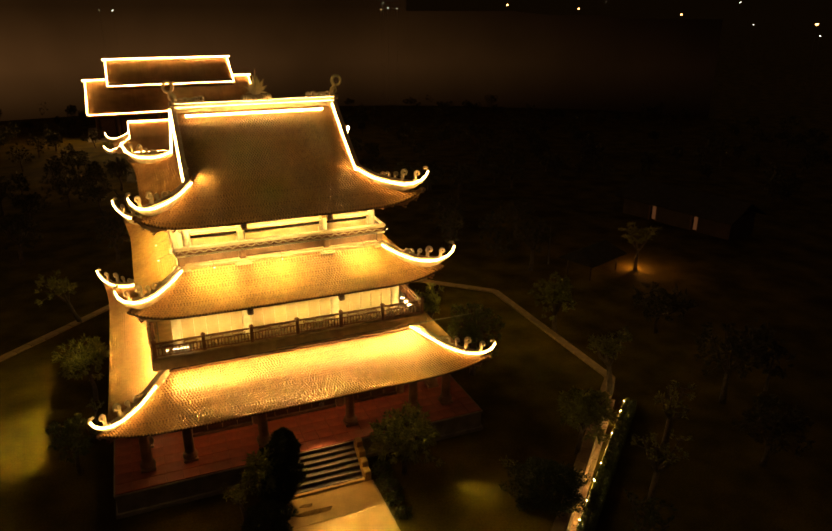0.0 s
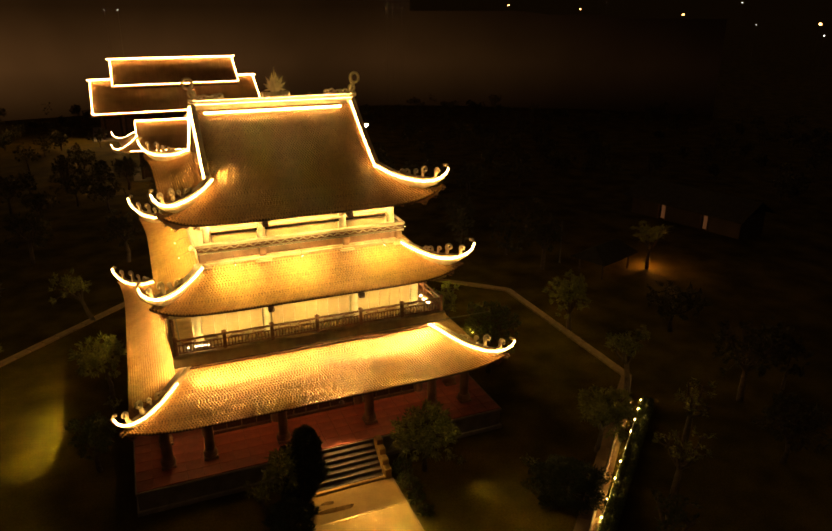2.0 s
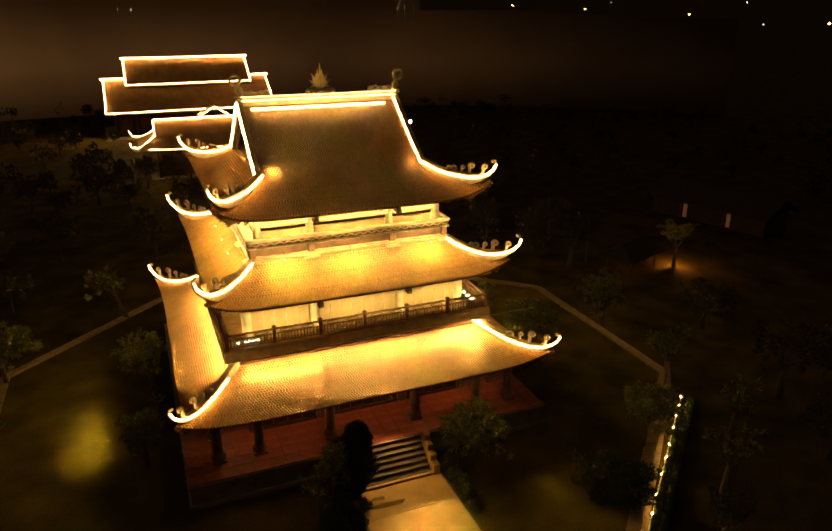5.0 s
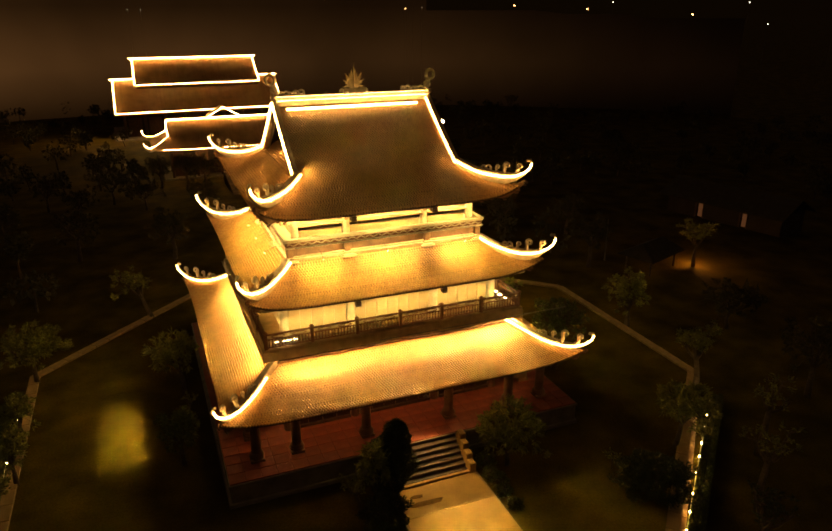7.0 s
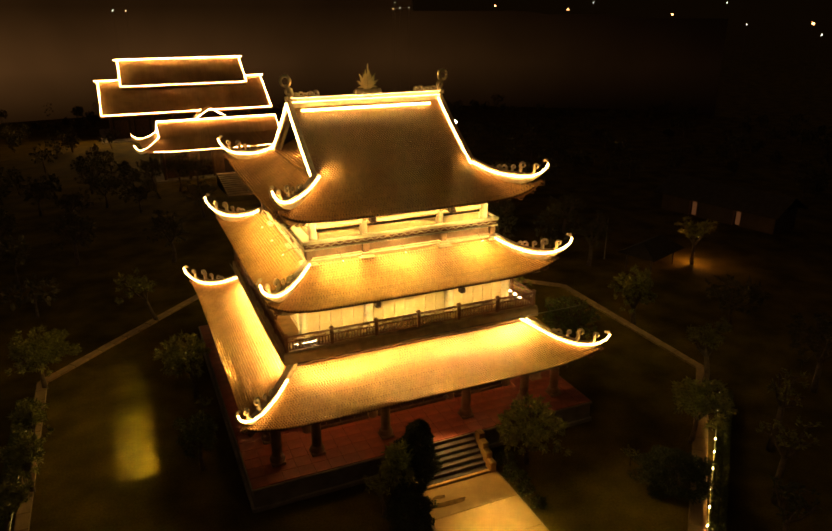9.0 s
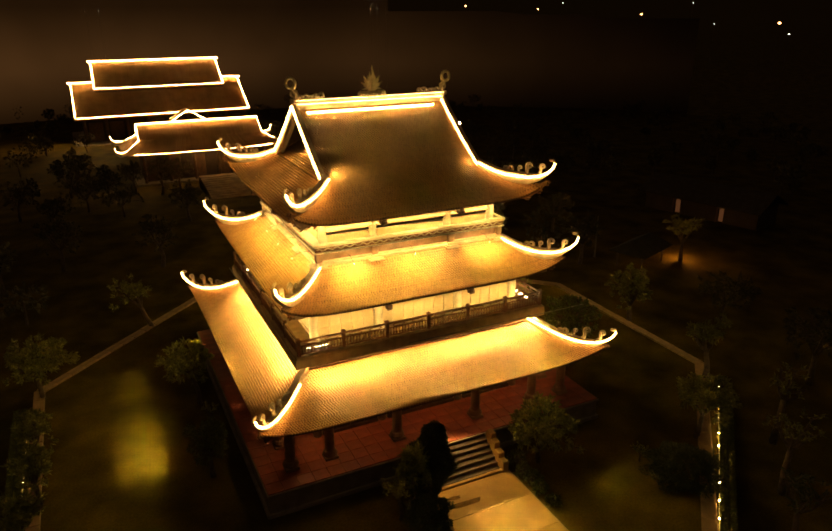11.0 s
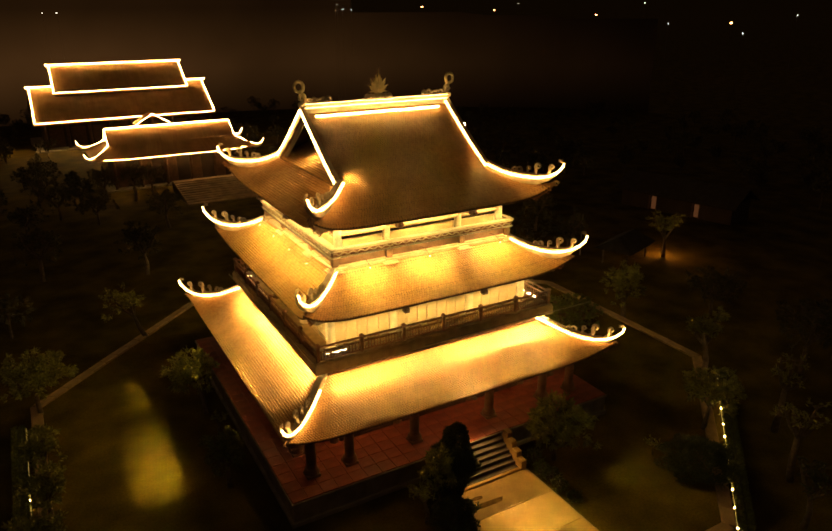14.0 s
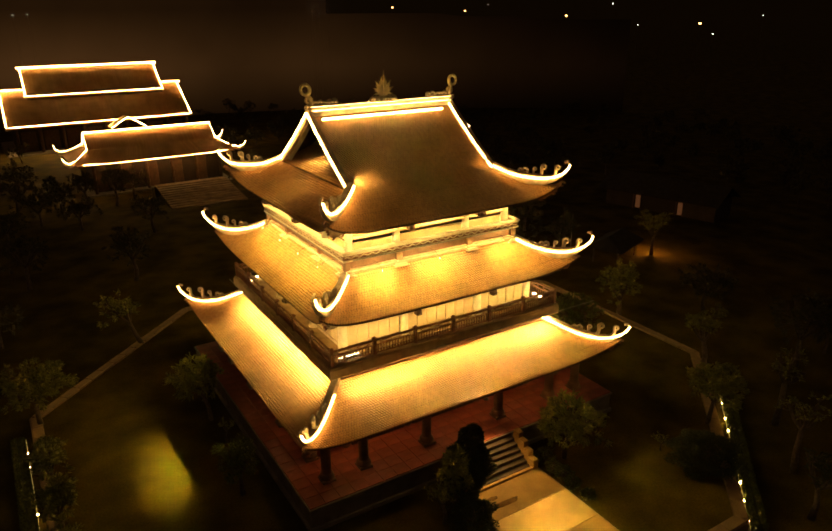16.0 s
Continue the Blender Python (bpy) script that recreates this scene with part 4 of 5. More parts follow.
    part("bracket", Geo().tube([(0, 0, -0.05), (-0.2, 0, -0.1), (-0.4, 0.02, -0.05)], 0.02, 6), METAL, t)
    balcony_spots(6.75, -6.7, 3, (0, 0.55))
    balcony_spots(-7.0, 5.2, 3, (0.5, 0.5))
    for x, ln in ((-6.72, 0.16), (-6.05, 0.75)):
        t = thing("tube_light", "bare tube light on the balcony floor behind the balusters", "tube light", (x, -7.12, 6.96))
        part("tube", Geo().tube([(-ln / 2, 0, 0.2), (ln / 2, 0, 0.2)], 0.012, 8), LENS, t)
        part("batten", Geo().box(-ln / 2 - 0.03, ln / 2 + 0.03, 0.02, 0.06, -0.04, 0.24, 0.01), METAL, t)
    # a downlight under the eave over the stairs, and ceiling lamps in the veranda
    at = (0.5, -9.75, 3.75)
    t = thing("eave_downlight", "round brass downlight under the veranda eave", "lamp", at)
    part("shade", Geo().lathe([(0.05, 0.16), (0.08, 0.12), (0.16, 0.03), (0.15, 0.02), (0.07, 0.1), (0.04, 0.12)], 14), METAL, t)
    lamp("eave_downlight_beam", "SPOT", (at[0], at[1], at[2] - 0.03), (0.2, -12.2, 0), 640, cone=82, soft=0.06)
    for x, y, w in ((-7.3, -7.4, 30), (-4.3, -7.4, 35), (0.0, -7.4, 42), (4.3, -7.4, 35), (7.3, -7.4, 26), (-7.4, -2.5, 27), (-7.4, 2.5, 22), (7.4, -2.5, 30)):
        t = thing("ceiling_lamp", "small round veranda ceiling lamp", "lamp", (x, y, 4.55), group="ceiling lamps in the veranda")
        part("base", Geo().lathe([(0.12, 0.1), (0.12, 0.06), (0.05, 0.05)], 12), METAL, t)
        part("rod", Geo().tube([(0, 0, 0.1), (0, 0, 1.3)], 0.012, 5), METAL, t)
        lamp("ceiling_lamp_bulb", "POINT", (x, y, 4.5), (x, y, 0), w, soft=0.08, colour=(1.0, 0.5, 0.16))


build_floodlights()


# ---------------------------------------------------------------- plants
def leaves_mesh(name, centres, dirs, length, width, mat, rng):
    """Folded pointed leaves, each growing from its centre along its direction."""
    C, D = np.array(centres), np.array(dirs)
    D /= np.linalg.norm(D, axis=1)[:, None] + 1e-9
    n = len(C)
    R = rng.normal(size=(n, 3))
    S = np.cross(D, R)
    S /= np.linalg.norm(S, axis=1)[:, None] + 1e-9
    N = np.cross(S, D)
    ln = length * rng.uniform(0.7, 1.25, n)[:, None]
    wd = width * rng.uniform(0.7, 1.2, n)[:, None]
    V = np.stack([C, C + D * ln * 0.5 + S * wd - N * ln * 0.06, C + D * ln - N * ln * 0.14, C + D * ln * 0.5 - S * wd - N * ln * 0.06, C + D * ln * 0.5 + N * ln * 0.04], 1)
    b = np.arange(n)[:, None] * 5
    faces = np.concatenate([b + np.array([0, 1, 4]), b + np.array([1, 2, 4]), b + np.array([2, 3, 4]), b + np.array([3, 0, 4])]).tolist()
    me = bpy.data.meshes.new(name)
    me.from_pydata(V.reshape(-1, 3).tolist(), [], faces)
    me.materials.append(mat)
    me.update()
    return me


def tree(x, y, height, spread, seed, label, lean=(0, 0), tips=34, leaf=0.3, per_tip=16, mat=None, name="frangipani_tree", fork=0.42, group="", flatten=0.75, dome=0):
    """A forked tree: tapered trunk, curved limbs, twigs and rosettes of leaves at their tips."""
    rng = np.random.default_rng(seed)
    mat = mat or LEAF
    if math.hypot(x, y) < 29 and not on_terrace(x, y):
        height += 0.9
    t = thing(name, label, "tree" if height > 2 else "shrub", (x, y, land(x, y) - 0.03), group=group)
    base = Vector((0, 0, 0))
    top = Vector((lean[0] * 0.5, lean[1] * 0.5, height * fork))
    mid = (base + top) / 2 + Vector((rng.normal() * 0.1, rng.normal() * 0.1, 0))
    r0 = 0.045 * height
    part("trunk", Geo().tube([base, mid, top], [r0, r0 * 0.8, r0 * 0.65], 8), BARK, t, smooth=True)
    limbs = 5 if tips > 15 else 3
    centres, dirs = [], []
    for i in range(limbs):
        a = 2 * math.pi * (i + rng.uniform(-0.25, 0.25)) / limbs
        reach = spread * rng.uniform(0.5, 0.8)
        end = Vector((lean[0] + reach * math.cos(a), lean[1] + reach * math.sin(a), height * rng.uniform(0.72, 0.92)))
        bend = top.lerp(end, 0.5) + Vector((0, 0, -0.05 * height))
        g = Geo().tube([top, bend, end], [r0 * 0.55, r0 * 0.4, r0 * 0.2], 6)
        for j in range(max(2, tips // limbs)):
            q = top.lerp(end, rng.uniform(0.45, 1.0))
            d = Vector((rng.normal(), rng.normal(), abs(rng.normal()) * 0.8 + 0.1)).normalized()
            ln = spread * rng.uniform(0.25, 0.55)
            tip = q + Vector((d.x * ln, d.y * ln, d.z * ln * flatten))
            g.tube([q, q.lerp(tip, 0.5) + Vector((0, 0, -0.03)), tip], [r0 * 0.2, r0 * 0.15, r0 * 0.08], 4)
            for _ in range(per_tip):
                e = Vector((d.x * 0.5 + rng.normal() * 0.8, d.y * 0.5 + rng.normal() * 0.8, 0.35 + rng.normal() * 0.5))
                centres.append(tip + Vector(rng.normal(0, 0.06, 3)) - d * rng.uniform(0, 0.3) * ln)
                dirs.append(e)
        part("limb", g, BARK, t)
    twig = Geo()
    for _ in range(dome):
        d = Vector((rng.normal(), rng.normal(), rng.normal() * 0.7 + 0.35)).normalized()
        az = math.atan2(d.y, d.x)
        r = rng.uniform(0.72, 1.05) * (1 + 0.22 * math.sin(3 * az + seed) + 0.14 * math.sin(5 * az + 4 * d.z + seed * 2))
        c = Vector((lean[0], lean[1], height * 0.66))
        tip = c + Vector((d.x * spread * r, d.y * spread * r, d.z * height * 0.34 * r))
        twig.tube([c.lerp(tip, 0.45), tip], [r0 * 0.12, r0 * 0.06], 3)
        for _ in range(per_tip):
            centres.append(tip + Vector(rng.normal(0, 0.07, 3)))
            dirs.append(d * 0.8 + Vector(rng.normal(0, 0.6, 3)))
    if dome:
        put("twig_tangle", twig.mesh("twig_tangle", BARK), t, label="fine bare twigs", kind="stuff")
    put("crown", leaves_mesh("crown", centres, dirs, leaf, leaf * 0.17, mat, rng), t, label="loose crown of pointed leaves", kind="stuff")
    return t


def topiary(x, y, height, radius, seed, label, n=2600, leaf=0.13, mat=None, name="clipped_shrub", lean=(0, 0)):
    """A dense upright shrub: short stem, twiggy core and a ragged skin of small leaves."""
    rng = np.random.default_rng(seed)
    t = thing(name, label, "shrub", (x, y, land(x, y) - 0.03))
    g = Geo().tube([(0, 0, 0), (0.03 + lean[0] * 0.5, lean[1] * 0.5, height * 0.5), (lean[0] * 0.85, 0.02 + lean[1] * 0.85, height * 0.85)], [0.09, 0.06, 0.03], 7)
    for _ in range(26):
        a, z = rng.uniform(0, 6.28), rng.uniform(0.2, 0.85) * height
        r = radius * 0.8 * math.sin(math.pi * min(1, (z / height) * 0.85 + 0.12))
        g.tube([(0, 0, z - 0.1), (r * math.cos(a), r * math.sin(a), z + 0.1)], [0.025, 0.01], 4)
    part("stem", g, BARK, t)
    u = rng.uniform(0.08, 1, n)
    a = rng.uniform(0, 2 * math.pi, n)
    prof = np.sin(np.pi * np.minimum(1, u * 0.86 + 0.13)) ** 0.75
    lump = 1 + 0.24 * np.sin(a * 3 + u * 9 + seed) + 0.16 * np.sin(a * 5 - u * 17) + 0.1 * np.sin(u * 30 + seed)
    r = radius * prof * lump * rng.uniform(0.55, 1.06, n) ** 0.5
    C = np.stack([r * np.cos(a) + lean[0] * u, r * np.sin(a) + lean[1] * u, u * height], 1)
    D = np.stack([np.cos(a), np.sin(a), 0.5 + 0 * a], 1) + rng.normal(0, 0.55, (n, 3))
    put("foliage", leaves_mesh("foliage", C, D, leaf, leaf * 0.22, mat or DARKLEAF, rng), t, label="dense small dark leaves", kind="stuff")
    return t


def build_plants():
    # beside the stairs
    tree(4.3, -12.1, 3.6, 1.6, 11, "bushy frangipani tree beside the stone stairs", (0.1, -0.2), 70, 0.28, 20, fork=0.4, flatten=0.6, dome=130)
    topiary(-2.5, -11.95, 4.2, 0.92, 12, "tall dark clipped shrub at the edge of the walkway", 12000, 0.18, lean=(0.5, 0.0))
    tree(-3.5, -12.2, 3.4, 0.62, 13, "young frangipani tree beside the dark clipped shrub", (0.25, -0.1), 34, 0.3, 20, dome=36)
    tree(-4.3, -12.9, 2.6, 0.85, 14, "thin crooked shrub at the edge of the walkway", (-0.3, 0), 40, 0.16, 12, fork=0.5)
    topiary(-3.3, -13.9, 1.6, 0.95, 15, "low round shrub at the edge of the walkway", 5000, 0.14)
    for i, (x, y, h) in enumerate(((2.95, -12.7, 0.55), (3.1, -13.3, 0.6), (3.0, -14.1, 0.5), (3.2, -11.7, 0.7), (3.05, -15.2, 0.4))):
        topiary(x, y, h, h * 0.7, 30 + i, "small leafy plant along the walkway edge", 260, 0.18, HEDGELEAF, "border_plant")
    # west lawn
    tree(-12.7, 15.3, 4.3, 1.35, 16, "leaning bare-limbed tree with a sparse crown by the low path", (-1.2, 0.2), 50, 0.3, 14, fork=0.42, dome=14)
    tree(-11.3, 2.2, 3.6, 1.25, 17, "frangipani tree on the west lawn", (-0.3, 1.3), 60, 0.3, 20, dome=80)
    tree(-11.9, -5.5, 3.3, 0.85, 18, "small feathery tree close to the plinth", (0, 0), 50, 0.26, 16, mat=HEDGELEAF, dome=70)
    tree(-11.2, -0.6, 1.7, 0.5, 19, "thin young sapling on the west lawn", (0.1, 0), 10, 0.22, 8)
    tree(-20.2, 7.2, 3.9, 1.75, 20, "broad drooping tree at the corner of the garden path", (0, 0), 60, 0.3, 20, dome=110)
    tree(-20.15, -0.5, 3.4, 0.8, 21, "slender tree between the garden path and the lit hedge", (0, 0), 60, 0.28, 16, dome=30)
    tree(-20.15, -4.0, 3.2, 0.75, 43, "slender tree between the garden path and the lit hedge", (0, 0), 60, 0.28, 16, dome=30)
    tree(-20.7, -7.6, 3.4, 1.2, 22, "leafy tree at the end of the lit hedge", (0, 0), 90, 0.28, 18)
    # east lawn
    tree(12.5, -3.9, 4.9, 1.65, 23, "rounded frangipani tree beside the east eave", (0, 0), 60, 0.28, 20, mat=HEDGELEAF, dome=110)
    tree(11.0, 0.1, 5.7, 0.95, 24, "leafy tree close to the east eave, lit from the balcony", (0, 0), 90, 0.28, 18)
    tree(21.5, -0.2, 4.7, 1.3, 25, "tree with a light crown beside the east path", (-0.2, 0), 90, 0.28, 20, dome=50)
    tree(19.7, -9.5, 5.0, 1.25, 26, "tall dark tree at the corner of the east path", (-0.6, 0), 90, 0.26, 18)
    tree(13.9, -14.2, 3.6, 1.4, 27, "frangipani tree leaning over the lit path", (0.3, -0.1), 60, 0.32, 20, dome=60)
    topiary(10.3, -16.8, 1.8, 1.6, 28, "wide dark shrub on the front lawn", 9000, 0.16)
    tree(9.35, -14.5, 1.0, 0.4, 29, "knee-high shrub at the lawn's lit edge", (0, 0), 9, 0.2, 8)
    tree(18.8, -15.6, 4.4, 1.3, 40, "bare-trunked tree outside the lit path", (0.4, 0), 20, 0.28, 10, fork=0.55)
    tree(15.2, -19.0, 4.0, 1.4, 41, "bare-trunked tree outside the lit path", (0.3, 0.3), 20, 0.28, 10, fork=0.55)
    tree(12.4, -21.6, 3.4, 1.4, 42, "dark tree outside the lit path", (0, 0), 30, 0.28, 12, mat=DARKLEAF)


build_plants()


def hedge(a, b, label, bulbs, seed):  # bulbs: metres along the hedge
    """A clipped hedge with a light string and small bulbs along its inner edge."""
    rng = np.random.default_rng(seed)
    A, B = Vector((*a, 0)), Vector((*b, 0))
    L = (B - A).length
    rz = math.degrees(math.atan2(B.y - A.y, B.x - A.x))
    t = thing("hedge", label, "hedge", (A.x, A.y, -1.0), rz)
    n = int(L * 420)
    C = np.stack([rng.uniform(0, L, n), rng.choice([-1, 1], n) * (0.28 + rng.normal(0, 0.03, n)), rng.uniform(0.03, 0.62, n)], 1)
    k = n // 2
    C[:k, 1], C[:k, 2] = rng.uniform(-0.3, 0.3, k), 0.62 + rng.normal(0, 0.03, k)
    D = np.stack([rng.normal(0, 0.5, n), np.sign(C[:, 1]), 0.6 + rng.normal(0, 0.4, n)], 1)
    put("leaves", leaves_mesh("leaves", C, D, 0.13, 0.035, HEDGELEAF, rng), t, kind="stuff", label="clipped hedge leaves")
    part("core", Geo().box(0, L, -0.2, 0.2, 0.0, 0.52, 0.05), DARKLEAF, t)
    s = thing("light_string", "string of small warm bulbs along the hedge", "light string", (A.x, A.y, -1.0), rz)
    side = 0.42
    m = max(2, int(L / 0.4))
    part("cable", Geo().tube([(L * i / m, side, 0.4 + 0.04 * math.sin(i * 1.3)) for i in range(m + 1)], 0.009, 5), STRING, s, "faintly glowing string light cable")
    for i in range(int(L / 3) + 1):
        part("stake", Geo().tube([(min(L, 3 * i + 0.1), side, 0), (min(L, 3 * i + 0.1), side, 0.42)], 0.02, 5), METAL, s)
    big = Geo().lathe([(0.01, -0.05), (0.045, -0.02), (0.05, 0.01), (0.02, 0.06)], 8).mesh("bulb", BULB)
    for x in bulbs:
        put("bulb", big, s, Matrix.Translation((x, side, 0.4)) @ Matrix.Scale(rng.uniform(0.45, 1.0), 4))


hedge((8.88, -21.01), (20.9, -10.24), "clipped green hedge along the foot of the garden terrace", [0.6, 2.2, 3.7, 5.25, 7.15, 8.8, 10.2, 12.05, 13.5, 14.85, 16.0], 1)
lower_path = tagged(new("lower_path"), "pale concrete strip along the foot of the terrace wall", "path", kind="structure")
for i in range(14):
    m = Matrix.Translation((8.28 + 0.8457 * (i + 0.5), -20.35 + 0.8257 * (i + 0.5), -1.0)) @ pose(0, 0, 0, 0, 0, 44.3)
    part("path_slab", Geo().box(-0.585, 0.585, -0.55, 0.12, -0.1, 0.1 + rnd.uniform(-0.006, 0.006), 0.015), KERB, lower_path, m=m)
hedge((-21.55, 7.0), (-21.55, -8.0), "clipped green hedge lit by bulbs on the west side", [1.6, 2.0, 3.1, 7.7, 10.4], 2)


def build_near_woods():
    """Single dark trees in front of the gate hall and along the east side."""
    rng = random.Random(8)
    for i, (x, y) in enumerate(((-13, 66), (-9.5, 69), (-6, 66.5), (-3, 70), (13, 68), (16, 64), (-16, 60), (-20, 52), (-12, 54), (-24, 60), (-18, 72), (-5, 47), (-26, 40), (-19, 35), (-10, 32), (28, 14), (30, -2), (27, -12), (24, -18), (32, 24), (25, 27), (14, 31), (3, 30))):
        tree(x, y, rng.uniform(3.6, 5.4), rng.uniform(1.6, 2.3), 200 + i, "dark leafy tree in the unlit grounds", (rng.uniform(-0.3, 0.3), 0), 30, 0.34, 12, mat=WOODLEAF, name="tree", dome=70, group="trees round the garden")


build_near_woods()


def build_woods():
    """The dark woodland round the garden and about the far halls: trunks and ragged crowns."""
    rng = np.random.default_rng(9)
    C, D, G = [], [], Geo()
    placed = 0
    while placed < 420:
        x, y = rng.uniform(-95, 150), rng.uniform(-30, 215)
        r = math.hypot(x, y)
        if r < 30 or (y < 8 and -40 < x < 26) or (-13 < x < 18 and 40 < y < 96) or (-21 < x < 30 and 128 < y < 170) or (28 < x < 70 and -4 < y < 36) or (y > 90 and rng.random() < 0.25):
            continue
        if -14 < x < 22 and 96 <= y < 130 and rng.random() < 0.8:
            continue
        placed += 1
        h = rng.uniform(2.6, 5.2)
        w = h * rng.uniform(0.3, 0.5)
        z = land(x, y)
        G.tube([(x, y, z - 0.2), (x + rng.normal() * 0.2, y, z + h * 0.6)], [0.14, 0.06], 5)
        n = 150
        for _ in range(5):
            cx, cy, cz = x + rng.normal() * w * 0.45, y + rng.normal() * w * 0.45, z + h * rng.uniform(0.5, 0.88)
            d = rng.normal(size=(n // 5, 3))
            d /= np.linalg.norm(d, axis=1)[:, None]
            C.append(np.array([cx, cy, cz]) + d * w * 0.42 * rng.uniform(0.6, 1.1, (n // 5, 1)))
            D.append(d + rng.normal(0, 0.4, d.shape))
    w = tagged(new("woodland"), "dark mixed woodland round the temple grounds", "woodland", kind="stuff")
    part("trunks", G, BARK, w)
    put("foliage", leaves_mesh("foliage", np.concatenate(C), np.concatenate(D), 0.6, 0.2, WOODLEAF, rng), w, kind="stuff")


build_woods()


def build_distance():
    """A backdrop sheet behind the halls, the haze's glow painted on it as emission."""
    m = bpy.data.materials.new("painted_haze_glow")
    m.use_nodes = True
    n, l = m.node_tree.nodes, m.node_tree.links
    b = n["Principled BSDF"]
    b.inputs["Base Color"].default_value, b.inputs["Roughness"].default_value = (0.01, 0.006, 0.004, 1), 1.0
    b.inputs["Specular IOR Level"].default_value = 0.0
    # haze glow painted by bearing and height; the sheet itself is no lamp
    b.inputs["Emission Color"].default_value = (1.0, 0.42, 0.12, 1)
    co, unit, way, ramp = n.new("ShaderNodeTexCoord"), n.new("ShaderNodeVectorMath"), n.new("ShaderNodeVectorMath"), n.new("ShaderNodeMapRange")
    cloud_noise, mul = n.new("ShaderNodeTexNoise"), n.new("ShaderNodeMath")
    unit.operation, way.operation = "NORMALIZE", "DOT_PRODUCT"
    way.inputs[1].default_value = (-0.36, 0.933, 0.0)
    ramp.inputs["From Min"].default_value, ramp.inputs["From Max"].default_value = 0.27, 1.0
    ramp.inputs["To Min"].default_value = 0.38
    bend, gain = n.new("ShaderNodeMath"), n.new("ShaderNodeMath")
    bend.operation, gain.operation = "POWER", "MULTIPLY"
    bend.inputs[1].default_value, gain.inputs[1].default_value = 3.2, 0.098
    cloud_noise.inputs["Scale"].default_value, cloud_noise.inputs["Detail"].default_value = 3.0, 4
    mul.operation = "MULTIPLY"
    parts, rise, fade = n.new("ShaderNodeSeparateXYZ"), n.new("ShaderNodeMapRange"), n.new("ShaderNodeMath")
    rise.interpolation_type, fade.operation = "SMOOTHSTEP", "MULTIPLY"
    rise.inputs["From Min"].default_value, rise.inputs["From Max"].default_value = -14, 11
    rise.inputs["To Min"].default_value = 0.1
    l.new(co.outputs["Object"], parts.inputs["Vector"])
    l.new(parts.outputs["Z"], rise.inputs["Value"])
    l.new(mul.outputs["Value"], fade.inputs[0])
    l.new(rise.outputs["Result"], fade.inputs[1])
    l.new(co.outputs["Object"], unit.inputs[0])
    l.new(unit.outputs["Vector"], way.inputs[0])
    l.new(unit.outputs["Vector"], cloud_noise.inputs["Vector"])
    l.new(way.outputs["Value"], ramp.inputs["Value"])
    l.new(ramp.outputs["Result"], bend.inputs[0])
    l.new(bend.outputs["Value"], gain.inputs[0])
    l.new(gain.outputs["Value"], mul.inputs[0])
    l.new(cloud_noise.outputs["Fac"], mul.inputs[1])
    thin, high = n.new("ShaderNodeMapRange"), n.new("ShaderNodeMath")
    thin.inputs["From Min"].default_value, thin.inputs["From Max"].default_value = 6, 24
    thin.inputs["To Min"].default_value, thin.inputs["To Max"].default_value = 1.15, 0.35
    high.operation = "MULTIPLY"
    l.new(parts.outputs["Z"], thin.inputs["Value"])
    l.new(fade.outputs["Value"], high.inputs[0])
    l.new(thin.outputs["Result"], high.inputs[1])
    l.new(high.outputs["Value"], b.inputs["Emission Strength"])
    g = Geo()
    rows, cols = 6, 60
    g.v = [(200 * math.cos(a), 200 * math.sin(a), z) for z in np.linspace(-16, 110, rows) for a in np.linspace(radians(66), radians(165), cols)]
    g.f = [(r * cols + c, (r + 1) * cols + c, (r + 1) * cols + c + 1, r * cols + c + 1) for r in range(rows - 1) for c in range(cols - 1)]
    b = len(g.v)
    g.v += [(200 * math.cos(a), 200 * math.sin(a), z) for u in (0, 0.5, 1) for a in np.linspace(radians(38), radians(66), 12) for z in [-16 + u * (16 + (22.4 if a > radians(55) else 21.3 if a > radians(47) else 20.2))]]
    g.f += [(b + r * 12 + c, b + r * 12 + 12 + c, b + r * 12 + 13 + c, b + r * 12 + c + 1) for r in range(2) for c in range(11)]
    put("backdrop", g.mesh("backdrop", m, True), label="curved backdrop sheet with a faint orange haze glow painted on", category="backdrop", kind="structure")


build_distance()


# ---------------------------------------------------------------- the two halls behind
def rope(parent, pts, r=0.045):
    part("light_rope", Geo().tube(pts, r * 0.5, 6), LEDFAR, parent, "glowing warm light rope")


def far_tiles(p00, p10, p01, p11, name, parent, rows, cols):
    """Ribs of tiles on a flat far slope between four corners (top left, top right, eave left, eave right)."""
    g = Geo()
    a, b, c, d = (Vector(p) for p in (p00, p10, p01, p11))
    for i in range(cols + 1):
        u = i / cols
        g.tube([a.lerp(b, u) + Vector((0, 0, 0.08)), c.lerp(d, u) + Vector((0, 0, 0.08))], 0.09, 4)
    return put(name, g.mesh(name, TILE), parent, kind="stuff", label="rows of tiles")


